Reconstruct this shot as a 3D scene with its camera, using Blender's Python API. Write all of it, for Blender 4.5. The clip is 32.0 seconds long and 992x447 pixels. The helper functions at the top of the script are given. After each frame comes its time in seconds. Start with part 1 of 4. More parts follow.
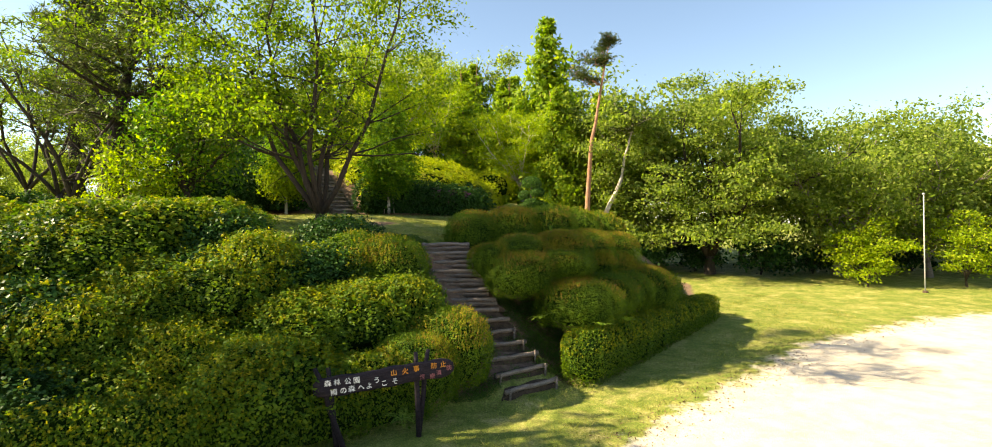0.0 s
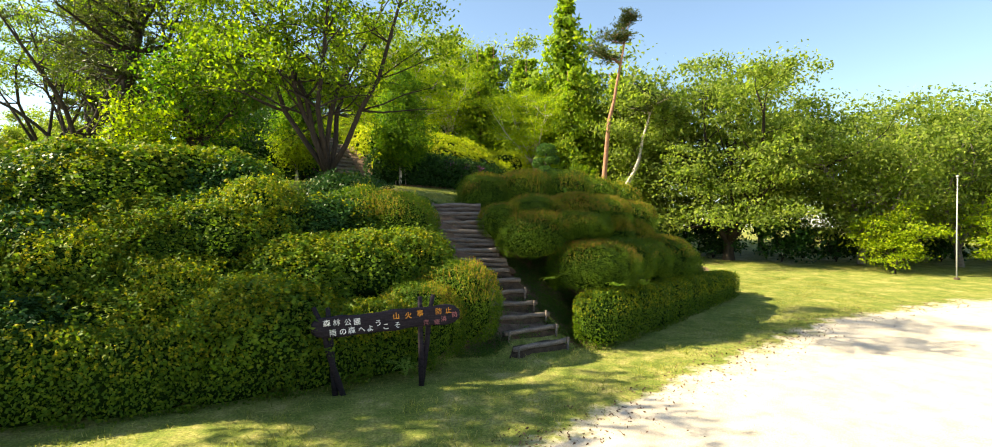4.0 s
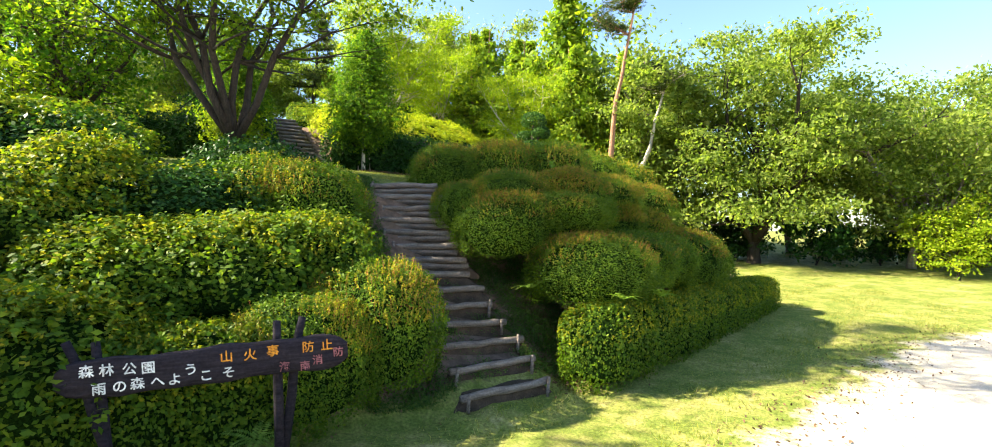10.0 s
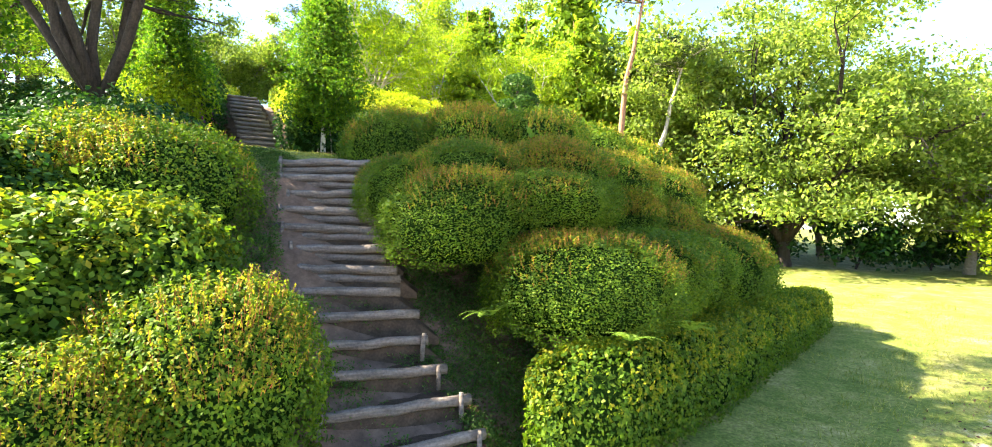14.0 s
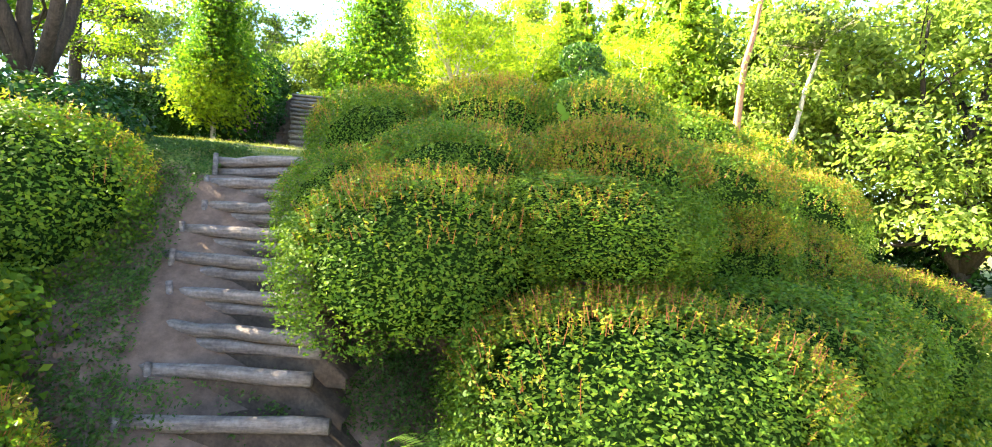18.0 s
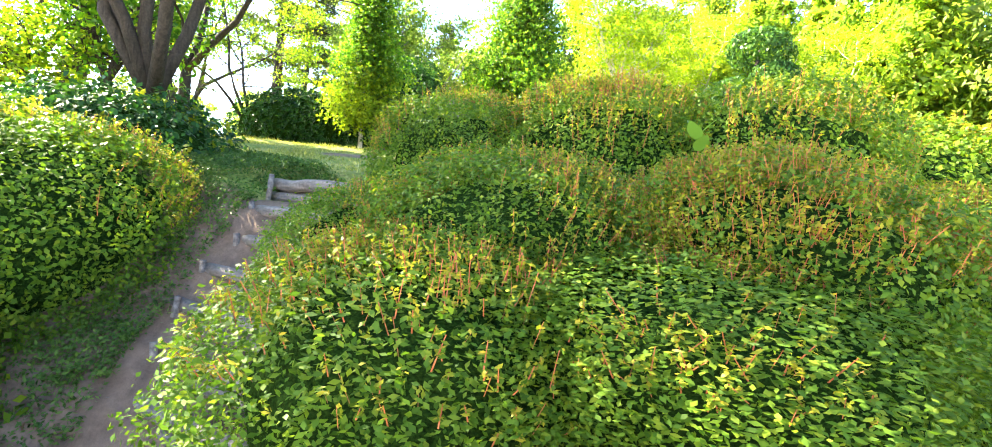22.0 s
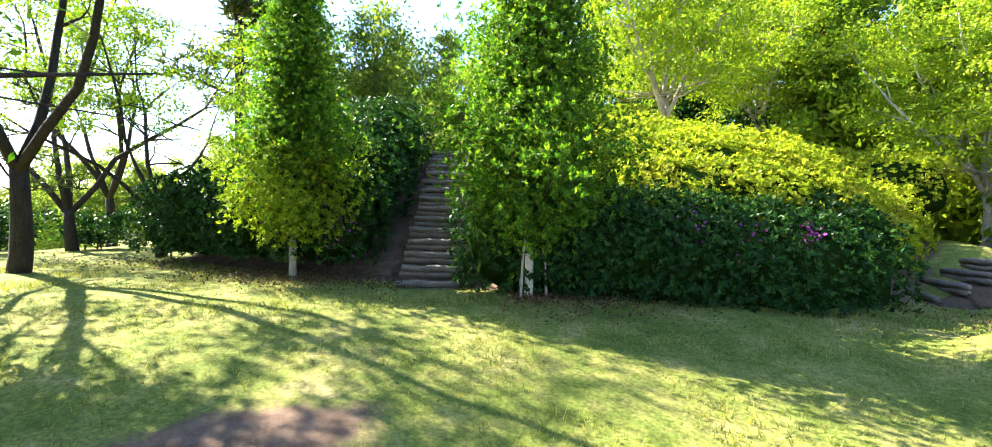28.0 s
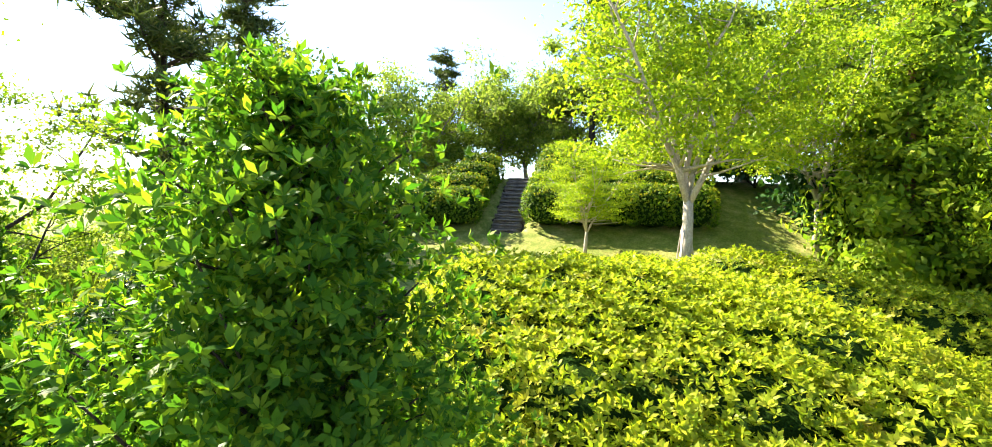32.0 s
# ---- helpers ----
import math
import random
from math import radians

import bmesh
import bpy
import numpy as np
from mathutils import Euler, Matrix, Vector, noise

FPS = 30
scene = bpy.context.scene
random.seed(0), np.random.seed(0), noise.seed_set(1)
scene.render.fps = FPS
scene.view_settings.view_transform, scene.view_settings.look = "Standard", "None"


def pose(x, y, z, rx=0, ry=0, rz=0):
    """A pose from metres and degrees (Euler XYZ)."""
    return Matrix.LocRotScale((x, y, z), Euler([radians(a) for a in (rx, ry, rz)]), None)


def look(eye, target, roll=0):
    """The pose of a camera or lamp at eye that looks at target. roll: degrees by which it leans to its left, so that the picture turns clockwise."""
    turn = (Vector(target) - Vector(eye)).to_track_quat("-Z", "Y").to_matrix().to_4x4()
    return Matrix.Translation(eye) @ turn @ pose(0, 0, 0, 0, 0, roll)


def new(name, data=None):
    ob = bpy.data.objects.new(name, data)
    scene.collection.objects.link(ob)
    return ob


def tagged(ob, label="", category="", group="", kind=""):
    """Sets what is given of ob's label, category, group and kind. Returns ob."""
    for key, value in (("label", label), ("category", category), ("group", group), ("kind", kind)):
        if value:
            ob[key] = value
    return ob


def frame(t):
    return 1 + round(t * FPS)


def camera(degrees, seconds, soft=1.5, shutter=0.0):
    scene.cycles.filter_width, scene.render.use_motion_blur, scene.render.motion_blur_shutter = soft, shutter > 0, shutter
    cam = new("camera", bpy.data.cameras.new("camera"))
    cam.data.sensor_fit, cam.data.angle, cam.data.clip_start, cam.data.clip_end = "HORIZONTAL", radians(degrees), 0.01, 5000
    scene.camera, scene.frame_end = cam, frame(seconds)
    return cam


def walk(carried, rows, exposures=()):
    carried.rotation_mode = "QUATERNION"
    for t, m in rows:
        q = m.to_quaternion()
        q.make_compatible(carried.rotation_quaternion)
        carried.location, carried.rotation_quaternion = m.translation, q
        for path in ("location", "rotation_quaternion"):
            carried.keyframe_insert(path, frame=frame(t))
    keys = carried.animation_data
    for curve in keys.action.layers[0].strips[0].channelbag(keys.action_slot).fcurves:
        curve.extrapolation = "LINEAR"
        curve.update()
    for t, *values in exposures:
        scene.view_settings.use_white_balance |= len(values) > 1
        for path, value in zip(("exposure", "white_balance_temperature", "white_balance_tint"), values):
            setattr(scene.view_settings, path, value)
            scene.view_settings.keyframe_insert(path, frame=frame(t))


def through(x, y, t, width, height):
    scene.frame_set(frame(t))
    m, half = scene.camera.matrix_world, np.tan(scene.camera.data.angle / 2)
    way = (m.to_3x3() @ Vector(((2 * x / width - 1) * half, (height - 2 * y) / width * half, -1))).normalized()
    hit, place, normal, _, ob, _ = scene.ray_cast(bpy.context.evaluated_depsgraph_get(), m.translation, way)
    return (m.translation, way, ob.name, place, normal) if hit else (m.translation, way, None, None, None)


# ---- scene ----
cam = camera(86.86, 32.0, soft=1.0)

# seconds, eye (x, y, z), turn (x, y, z in degrees)
ROWS = [
    (0, -0.11, -0.12, 3.564, 90.37, 1.05, -0.07),
    (0.5, -0.092, -0.074, 3.304, 90.26, 0.96, -0.23),
    (1, -0.109, -0.049, 3.049, 90.16, 0.77, -0.08),
    (1.5, -0.155, -0.019, 2.846, 89.96, 0.42, 0.37),
    (2, -0.175, -0.006, 2.72, 90.06, 0.19, 0.77),
    (2.5, -0.146, 0.012, 2.644, 90.09, -0.02, 1.15),
    (3, -0.118, 0.06, 2.64, 90.05, -0.09, 1.38),
    (3.5, -0.089, 0.177, 2.681, 90.04, -0.14, 1.51),
    (5.5, 0.094, 1.022, 2.625, 89.91, -0.29, 1.42),
    (6, 0.177, 1.25, 2.632, 89.92, -0.34, 1.47),
    (6.5, 0.283, 1.512, 2.602, 90.01, -0.28, 1.53),
    (7, 0.375, 1.805, 2.556, 90.02, -0.31, 1.6),
    (7.5, 0.422, 2.151, 2.495, 90.1, -0.37, 1.69),
    (8, 0.476, 2.494, 2.474, 90.13, -0.45, 1.85),
    (8.5, 0.522, 2.821, 2.455, 90.28, -0.27, 1.84),
    (9, 0.573, 3.169, 2.453, 90.33, -0.28, 1.84),
    (9.5, 0.643, 3.532, 2.425, 90.34, -0.3, 1.96),
    (10, 0.696, 3.905, 2.381, 90.36, -0.35, 2.36),
    (10.5, 0.733, 4.247, 2.365, 90.21, -0.41, 2.56),
    (11, 0.77, 4.581, 2.335, 90.15, -0.4, 2.55),
    (11.5, 0.81, 4.919, 2.281, 90.17, -0.36, 2.6),
    (12, 0.859, 5.266, 2.239, 90.21, -0.34, 2.67),
    (12.5, 0.916, 5.619, 2.212, 90.24, -0.38, 2.69),
    (13, 1.001, 5.981, 2.214, 90.37, -0.25, 2.77),
    (13.5, 1.118, 6.355, 2.289, 89.96, -0.57, 2.85),
    (15.5, 1.744, 7.839, 2.502, 89.82, -0.85, 6.755),
    (16, 1.778, 8.178, 2.513, 89.858, -0.956, 7.874),
    (16.5, 1.826, 8.494, 2.526, 89.89, -1.441, 9.654),
    (17, 1.853, 8.792, 2.561, 89.976, -1.686, 11.318),
    (17.5, 1.851, 9.093, 2.607, 90.131, -2.112, 12.987),
    (18, 1.856, 9.363, 2.634, 90.17, -2.38, 14.81),
    (18.5, 1.85, 9.596, 2.636, 90.21, -2.76, 16.54),
    (19, 1.845, 9.85, 2.703, 89.95, -2.22, 18.05),
    (19.5, 1.86, 10.071, 2.754, 90.03, -2.81, 19.5),
    (20, 1.871, 10.271, 2.798, 89.92, -3.27, 21.74),
    (20.5, 1.89, 10.427, 2.816, 89.68, -4.06, 24.91),
    (21, 1.896, 10.544, 2.855, 89.32, -5.04, 27.53),
    (21.5, 1.866, 10.693, 2.951, 89.13, -5.61, 30.07),
    (22, 1.841, 10.895, 3.065, 89.07, -6.02, 32.81),
    (22.5, 1.76, 11.019, 3.125, 89.15, -6.08, 34.14),
    (23, 1.651, 11.17, 3.161, 89.35, -5.61, 34.45),
    (23.5, 1.556, 11.393, 3.262, 89.27, -5.11, 34.79),
    (24, 1.461, 11.608, 3.386, 89.14, -4.61, 35.06),
    (24.5, 1.36, 11.857, 3.531, 89.16, -3.93, 35.53),
    (25, 1.271, 12.113, 3.654, 89.36, -3.98, 35.87),
    (25.5, 1.143, 12.412, 3.838, 89.24, -3.92, 36.26),
    (27.5, -0.564, 14.377, 4.965, 88.55, -1.6, 35.07),
    (28, -0.734, 14.979, 5.219, 88.76, -1.17, 35.48),
    (28.5, -0.959, 15.624, 5.51, 89.11, -0.74, 35.68),
    (29, -1.156, 16.202, 5.781, 89.29, -0.41, 35.92),
    (29.5, -1.378, 16.768, 6.123, 89.13, -0.48, 36),
    (30, -1.555, 17.258, 6.466, 88.48, -0.52, 36.3),
    (30.5, -1.75, 17.87, 6.81, 88.16, -0.32, 36.75),
    (31, -1.80, 18.46, 7.19, 87.97, -0.58, 37.5),
    (31.5, -1.85, 19.01, 7.62, 88.03, -1, 38.4),
    (32, -1.97, 19.45, 8.054, 88.05, -1.58, 38.9),
]
LIGHT = ((0.0, 1.88, 7800, 8), (6.0, 1.98, 7000, 5), (9.0, 2.25, 6700, 6), (13.0, 2.92, 6450, 9), (16.0, 3.45, 6500, 11), (19.0, 3.8, 6450, 11), (22.0, 4.0, 6450, 10), (25.0, 3.75, 6250, 11), (28.0, 2.78, 6000, 11), (30.0, 3.0, 6050, 11), (32.0, 2.6, 6350, 11))
walk(cam, [(t, pose(x, y, z, rx, ry, rz)) for t, x, y, z, rx, ry, rz in ROWS], exposures=LIGHT)

# ---- light: a low sun from the side of the hill, clear sky ----
SUN_EL, SUN_AZ = 38.0, 184.0  # degrees; the azimuth is that of the way towards the sun, from +x
world = bpy.data.worlds.new("sky")
scene.world = world
world.use_nodes = True
wn = world.node_tree
sky = wn.nodes.new("ShaderNodeTexSky")
sky.sky_type, sky.sun_disc = "NISHITA", False
sky.sun_elevation, sky.sun_rotation = radians(SUN_EL), radians(90.0 - SUN_AZ)
sky.air_density, sky.dust_density, sky.ozone_density = 1.0, 0.5, 2.6
bg = wn.nodes["Background"]
bg.inputs["Strength"].default_value = 0.078
wn.links.new(sky.outputs[0], bg.inputs[0])
sun = new("sun", bpy.data.lights.new("sun", "SUN"))
sun.data.energy, sun.data.angle, sun.data.color = 5.0, radians(0.53), (1.0, 0.89, 0.66)
_to = Vector((math.cos(radians(SUN_AZ)) * math.cos(radians(SUN_EL)), math.sin(radians(SUN_AZ)) * math.cos(radians(SUN_EL)), math.sin(radians(SUN_EL))))
sun.matrix_world = look(_to * 60, (0, 0, 0))


# ---- materials ----
def material(name):
    m = bpy.data.materials.new(name)
    m.use_nodes = True
    n = m.node_tree.nodes
    n.clear()
    return m, n, m.node_tree.links


def ramp(n, stops):
    r = n.new("ShaderNodeValToRGB")
    e = r.color_ramp.elements
    while len(e) < len(stops):
        e.new(0.5)
    for k, (at, col) in enumerate(stops):
        e[k].position, e[k].color = at, (*col, 1)
    return r


def noise_node(n, l, scale, detail=4.0, rough=0.55, coord="Object"):
    tc = n.new("ShaderNodeTexCoord")
    t = n.new("ShaderNodeTexNoise")
    t.inputs["Scale"].default_value, t.inputs["Detail"].default_value, t.inputs["Roughness"].default_value = scale, detail, rough
    l.new(tc.outputs[coord], t.inputs["Vector"])
    return t


def mixer(n, l, kind, fac, a, b):
    m = n.new("ShaderNodeMix")
    m.data_type, m.blend_type = "RGBA", kind
    for sock, v in ((m.inputs[0], fac), (m.inputs[6], a), (m.inputs[7], b)):
        if hasattr(v, "links"):
            l.new(v, sock)
        elif isinstance(v, (int, float)):
            sock.default_value = v
        else:
            sock.default_value = (*v, 1)
    return m.outputs[2]


def leaf_material(name, dark, mid, light, through=0.35, gloss=0.35, patch=None):
    """Leaves: a colour for each leaf, patches of older and younger growth, light that passes through the blade."""
    m, n, l = material(name)
    geo = n.new("ShaderNodeNewGeometry")
    r = ramp(n, [(0.0, dark), (0.55, mid), (1.0, light)])
    l.new(geo.outputs["Random Per Island"], r.inputs[0])
    big = noise_node(n, l, 1.3, 3.0)
    pr = ramp(n, [(0.3, (0.74, 0.72, 0.9)), (0.7, (1.34, 1.2, 1.25))])
    l.new(big.outputs[0], pr.inputs[0])
    col = mixer(n, l, "MULTIPLY", 1.0, r.outputs[0], pr.outputs[0])
    if patch:
        pn = noise_node(n, l, 0.9, 2.0)
        pp = ramp(n, [(0.55, (0, 0, 0)), (0.7, (0.8, 0.8, 0.8))])
        l.new(pn.outputs[0], pp.inputs[0])
        col = mixer(n, l, "MIX", pp.outputs[0], col, patch)
    bsdf = n.new("ShaderNodeBsdfPrincipled")
    bsdf.inputs["Roughness"].default_value = gloss
    bsdf.inputs["Specular IOR Level"].default_value = 0.11
    l.new(col, bsdf.inputs["Base Color"])
    tr = n.new("ShaderNodeBsdfTranslucent")
    tcol = mixer(n, l, "MULTIPLY", 1.0, col, (1.35, 1.45, 0.55))
    l.new(tcol, tr.inputs[0])
    mix = n.new("ShaderNodeMixShader")
    mix.inputs[0].default_value = through
    l.new(bsdf.outputs[0], mix.inputs[1])
    l.new(tr.outputs[0], mix.inputs[2])
    out = n.new("ShaderNodeOutputMaterial")
    l.new(mix.outputs[0], out.inputs[0])
    return m


def rough_material(name, stops, scale=8.0, rough=0.9, bump=0.3, stretch=None, fine=40.0, shine=0.25):
    m, n, l = material(name)
    t = noise_node(n, l, scale, 6.0, 0.65)
    if stretch:
        mp = n.new("ShaderNodeMapping")
        mp.inputs["Scale"].default_value = stretch
        tc = n.new("ShaderNodeTexCoord")
        l.new(tc.outputs["Object"], mp.inputs[0])
        l.new(mp.outputs[0], t.inputs["Vector"])
    r = ramp(n, stops)
    l.new(t.outputs[0], r.inputs[0])
    t2 = noise_node(n, l, fine, 3.0)
    f2 = ramp(n, [(0.3, (0.7, 0.7, 0.7)), (0.7, (1.15, 1.15, 1.15))])
    l.new(t2.outputs[0], f2.inputs[0])
    oi = n.new("ShaderNodeObjectInfo")
    f3 = ramp(n, [(0.0, (0.82, 0.82, 0.82)), (1.0, (1.12, 1.1, 1.08))])
    l.new(oi.outputs["Random"], f3.inputs[0])
    col = mixer(n, l, "MULTIPLY", 1.0, r.outputs[0], f2.outputs[0])
    col = mixer(n, l, "MULTIPLY", 1.0, col, f3.outputs[0])
    b = n.new("ShaderNodeBsdfPrincipled")
    b.inputs["Roughness"].default_value = rough
    b.inputs["Specular IOR Level"].default_value = shine
    l.new(col, b.inputs["Base Color"])
    bp = n.new("ShaderNodeBump")
    bp.inputs["Strength"].default_value, bp.inputs["Distance"].default_value = bump, 0.02
    l.new(t.outputs[0], bp.inputs["Height"])
    l.new(bp.outputs[0], b.inputs["Normal"])
    out = n.new("ShaderNodeOutputMaterial")
    l.new(b.outputs[0], out.inputs[0])
    return m


M_AZALEA = leaf_material("azalea_leaf", (0.045, 0.098, 0.008), (0.080, 0.158, 0.011), (0.145, 0.21, 0.016), 0.38, 0.55)
# dark azalea leaves; on the mound hedge this colour also paints its shade
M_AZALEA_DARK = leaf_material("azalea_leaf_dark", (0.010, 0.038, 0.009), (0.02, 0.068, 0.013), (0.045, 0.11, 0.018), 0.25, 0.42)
M_SHOOT = leaf_material("azalea_shoot", (0.13, 0.185, 0.013), (0.235, 0.265, 0.018), (0.35, 0.30, 0.028), 0.42, 0.5)
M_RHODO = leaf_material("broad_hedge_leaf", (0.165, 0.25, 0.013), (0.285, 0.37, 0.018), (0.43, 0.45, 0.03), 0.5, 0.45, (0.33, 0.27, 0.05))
M_CHERRY = leaf_material("cherry_leaf", (0.05, 0.11, 0.008), (0.115, 0.2, 0.012), (0.21, 0.285, 0.018), 0.56, 0.5)
M_YELLOW = leaf_material("maple_leaf", (0.115, 0.205, 0.01), (0.21, 0.315, 0.014), (0.325, 0.39, 0.022), 0.52, 0.5)
M_DEEP = leaf_material("evergreen_leaf", (0.03, 0.108, 0.009), (0.078, 0.185, 0.012), (0.21, 0.325, 0.017), 0.48, 0.45)
M_WOODS = leaf_material("woodland_leaf", (0.09, 0.155, 0.026), (0.175, 0.255, 0.045), (0.27, 0.335, 0.075), 0.58, 0.6)
M_PINE = leaf_material("pine_needle", (0.03, 0.055, 0.016), (0.055, 0.09, 0.022), (0.10, 0.12, 0.03), 0.2, 0.5)
M_CONIFER = leaf_material("cedar_spray", (0.09, 0.18, 0.014), (0.17, 0.275, 0.018), (0.28, 0.36, 0.026), 0.52, 0.55)
M_DRY = leaf_material("dry_needle", (0.09, 0.05, 0.03), (0.16, 0.09, 0.05), (0.22, 0.13, 0.07), 0.2, 0.6)
M_FERN = leaf_material("fern_leaf", (0.10, 0.20, 0.03), (0.17, 0.29, 0.04), (0.24, 0.36, 0.06), 0.45, 0.4)
M_PURPLE = leaf_material("azalea_flower", (0.11, 0.02, 0.13), (0.2, 0.035, 0.22), (0.30, 0.07, 0.32), 0.3, 0.5)
M_GRASS = leaf_material("grass_blade", (0.11, 0.155, 0.024), (0.22, 0.245, 0.045), (0.38, 0.34, 0.13), 0.35, 0.6)
M_LITTER = leaf_material("leaf_litter", (0.045, 0.026, 0.014), (0.10, 0.06, 0.034), (0.19, 0.12, 0.07), 0.1, 0.7)
M_WEED = leaf_material("weed_leaf", (0.03, 0.072, 0.012), (0.055, 0.115, 0.018), (0.10, 0.165, 0.03), 0.3, 0.5)
M_STEM = rough_material("red_shoot_stem", [(0.3, (0.30, 0.07, 0.03)), (0.7, (0.45, 0.16, 0.06))], 9, 0.6, 0.1)
M_SOFT = leaf_material("azalea_tip", (0.09, 0.165, 0.01), (0.19, 0.245, 0.014), (0.33, 0.30, 0.022), 0.42, 0.5)
# near-black green: the shade deep inside the bushes, put into the colour
M_CORE = rough_material("bush_inner_shade", [(0.35, (0.008, 0.016, 0.004)), (0.65, (0.022, 0.050, 0.009))], 45, 1.0, 0.8, None, 90, 0.0)
M_BARK = rough_material("dark_bark", [(0.3, (0.020, 0.016, 0.013)), (0.7, (0.058, 0.046, 0.038))], 9, 0.92, 0.9, (3, 3, 0.5))
M_BARK_GREY = rough_material("grey_bark", [(0.3, (0.12, 0.10, 0.085)), (0.7, (0.27, 0.235, 0.20))], 9, 0.9, 0.7, (2, 2, 2))
M_BARK_RED = rough_material("red_pine_bark", [(0.3, (0.20, 0.09, 0.055)), (0.7, (0.42, 0.24, 0.16))], 8, 0.9, 0.8, (3, 3, 0.8))
M_BARK_PALE = rough_material("pale_bark", [(0.3, (0.30, 0.26, 0.22)), (0.7, (0.55, 0.50, 0.44))], 9, 0.9, 0.5, (3, 3, 0.8))
M_WRAP = rough_material("white_trunk_wrap", [(0.3, (0.55, 0.50, 0.43)), (0.7, (0.74, 0.70, 0.62))], 12, 0.85, 0.4)
M_LOG = rough_material("weathered_log", [(0.3, (0.10, 0.08, 0.07)), (0.7, (0.26, 0.215, 0.19))], 7, 0.85, 0.7, (0.6, 5, 5))
M_SOIL = rough_material("trodden_soil", [(0.3, (0.04, 0.028, 0.019)), (0.7, (0.11, 0.074, 0.05))], 6, 0.95, 0.8)
M_SIGN = rough_material("charred_sign_wood", [(0.3, (0.010, 0.008, 0.012)), (0.7, (0.034, 0.027, 0.036))], 5, 0.7, 0.8, (0.6, 6, 6), 40.0, 0.12)
M_POLE = rough_material("grey_painted_metal", [(0.3, (0.28, 0.29, 0.30)), (0.7, (0.38, 0.39, 0.40))], 5, 0.45, 0.05)


# ---- shape helpers ----
def finish(name, bm, mat, parent=None, label="", smooth=True):
    me = bpy.data.meshes.new(name)
    bm.to_mesh(me)
    bm.free()
    if smooth:
        me.polygons.foreach_set("use_smooth", [True] * len(me.polygons))
    return link(name, me, mat, parent, label)


def link(name, me, mat, parent=None, label=""):
    if mat and not me.materials:
        me.materials.append(mat)
    ob = new(name, me)
    ob.parent = parent
    if label:
        ob["label"] = label
    return ob


def quads_mesh(name, v, mat, tri=False):
    """A mesh of loose leaves from an array (leaves, corners, 3)."""
    k = v.shape[1]
    nv, nf = v.shape[0] * k, v.shape[0]
    me = bpy.data.meshes.new(name)
    me.vertices.add(nv)
    me.vertices.foreach_set("co", v.astype(np.float32).ravel())
    me.loops.add(nv)
    me.loops.foreach_set("vertex_index", np.arange(nv, dtype=np.int32))
    me.polygons.add(nf)
    me.polygons.foreach_set("loop_start", np.arange(0, nv, k, dtype=np.int32))
    me.update()
    me.materials.append(mat)
    return me


def unit(a):
    return a / np.maximum(np.linalg.norm(a, axis=-1, keepdims=True), 1e-9)


def leaves(rng, c, out, size, wide=0.45, droop=0.2, jitter=0.7):
    """Pointed leaves at places c whose faces look roughly along out."""
    n = len(c)
    nor = unit(out + jitter * rng.normal(size=(n, 3)))
    t = unit(np.cross(nor, rng.normal(size=(n, 3))))
    t = unit(t - np.array([0, 0, droop]))
    w = unit(np.cross(nor, t))
    s = (size * rng.uniform(0.65, 1.3, n))[:, None]
    mid = c + nor * s * 0.06
    return np.stack([c - t * s * 0.5, mid + w * s * wide * 0.5, c + t * s * 0.5, mid - w * s * wide * 0.5], 1)


def rosettes(rng, c, out, size, per=8, wide=0.36, jitter=0.35):
    """Whorls of leaves spreading from the shoot ends c that point along out."""
    out = unit(out + jitter * rng.normal(size=c.shape))
    a = unit(np.cross(out, rng.normal(size=c.shape)))
    b = np.cross(out, a)
    quads = []
    for k in range(per):
        w = 6.2832 * k / per + rng.uniform(-0.4, 0.4, (len(c), 1))
        lift = rng.uniform(0.3, 1.25, (len(c), 1))
        t = unit(a * np.cos(w) + b * np.sin(w) + out * lift)
        side = unit(np.cross(t, out))
        nor = np.cross(side, t)
        s = size * rng.uniform(0.6, 1.25, (len(c), 1))
        base = c + t * s * 0.08
        mid = base + t * s * 0.5 + nor * s * 0.07
        quads.append(np.stack([base, mid + side * s * wide * 0.5, base + t * s, mid - side * s * wide * 0.5], 1))
    return np.concatenate(quads)


def bumps(rng, d, k=7, amount=0.12):
    """Soft lumps over directions d."""
    out = np.zeros(len(d))
    for _ in range(k):
        a = unit(rng.normal(size=3))
        out += np.exp(-((1 - d @ a) / rng.uniform(0.05, 0.25))) * rng.uniform(-0.6, 1.0)
    return 1 + amount * out


def dome(rng, n, r, box=2.0, low=-0.62):
    """Places and outward ways on a rounded, clipped bush of half sizes r; box above 2 squares it."""
    d = unit(rng.normal(size=(n * 2, 3)))
    d = d[d[:, 2] > low][:n]
    d = unit(d / np.sqrt(np.array(r) / max(r)))
    s = (np.abs(d) ** box).sum(1) ** (-1 / box)
    return d * s[:, None] * np.array(r), unit(d * (s[:, None] ** 1) / np.array(r)), d


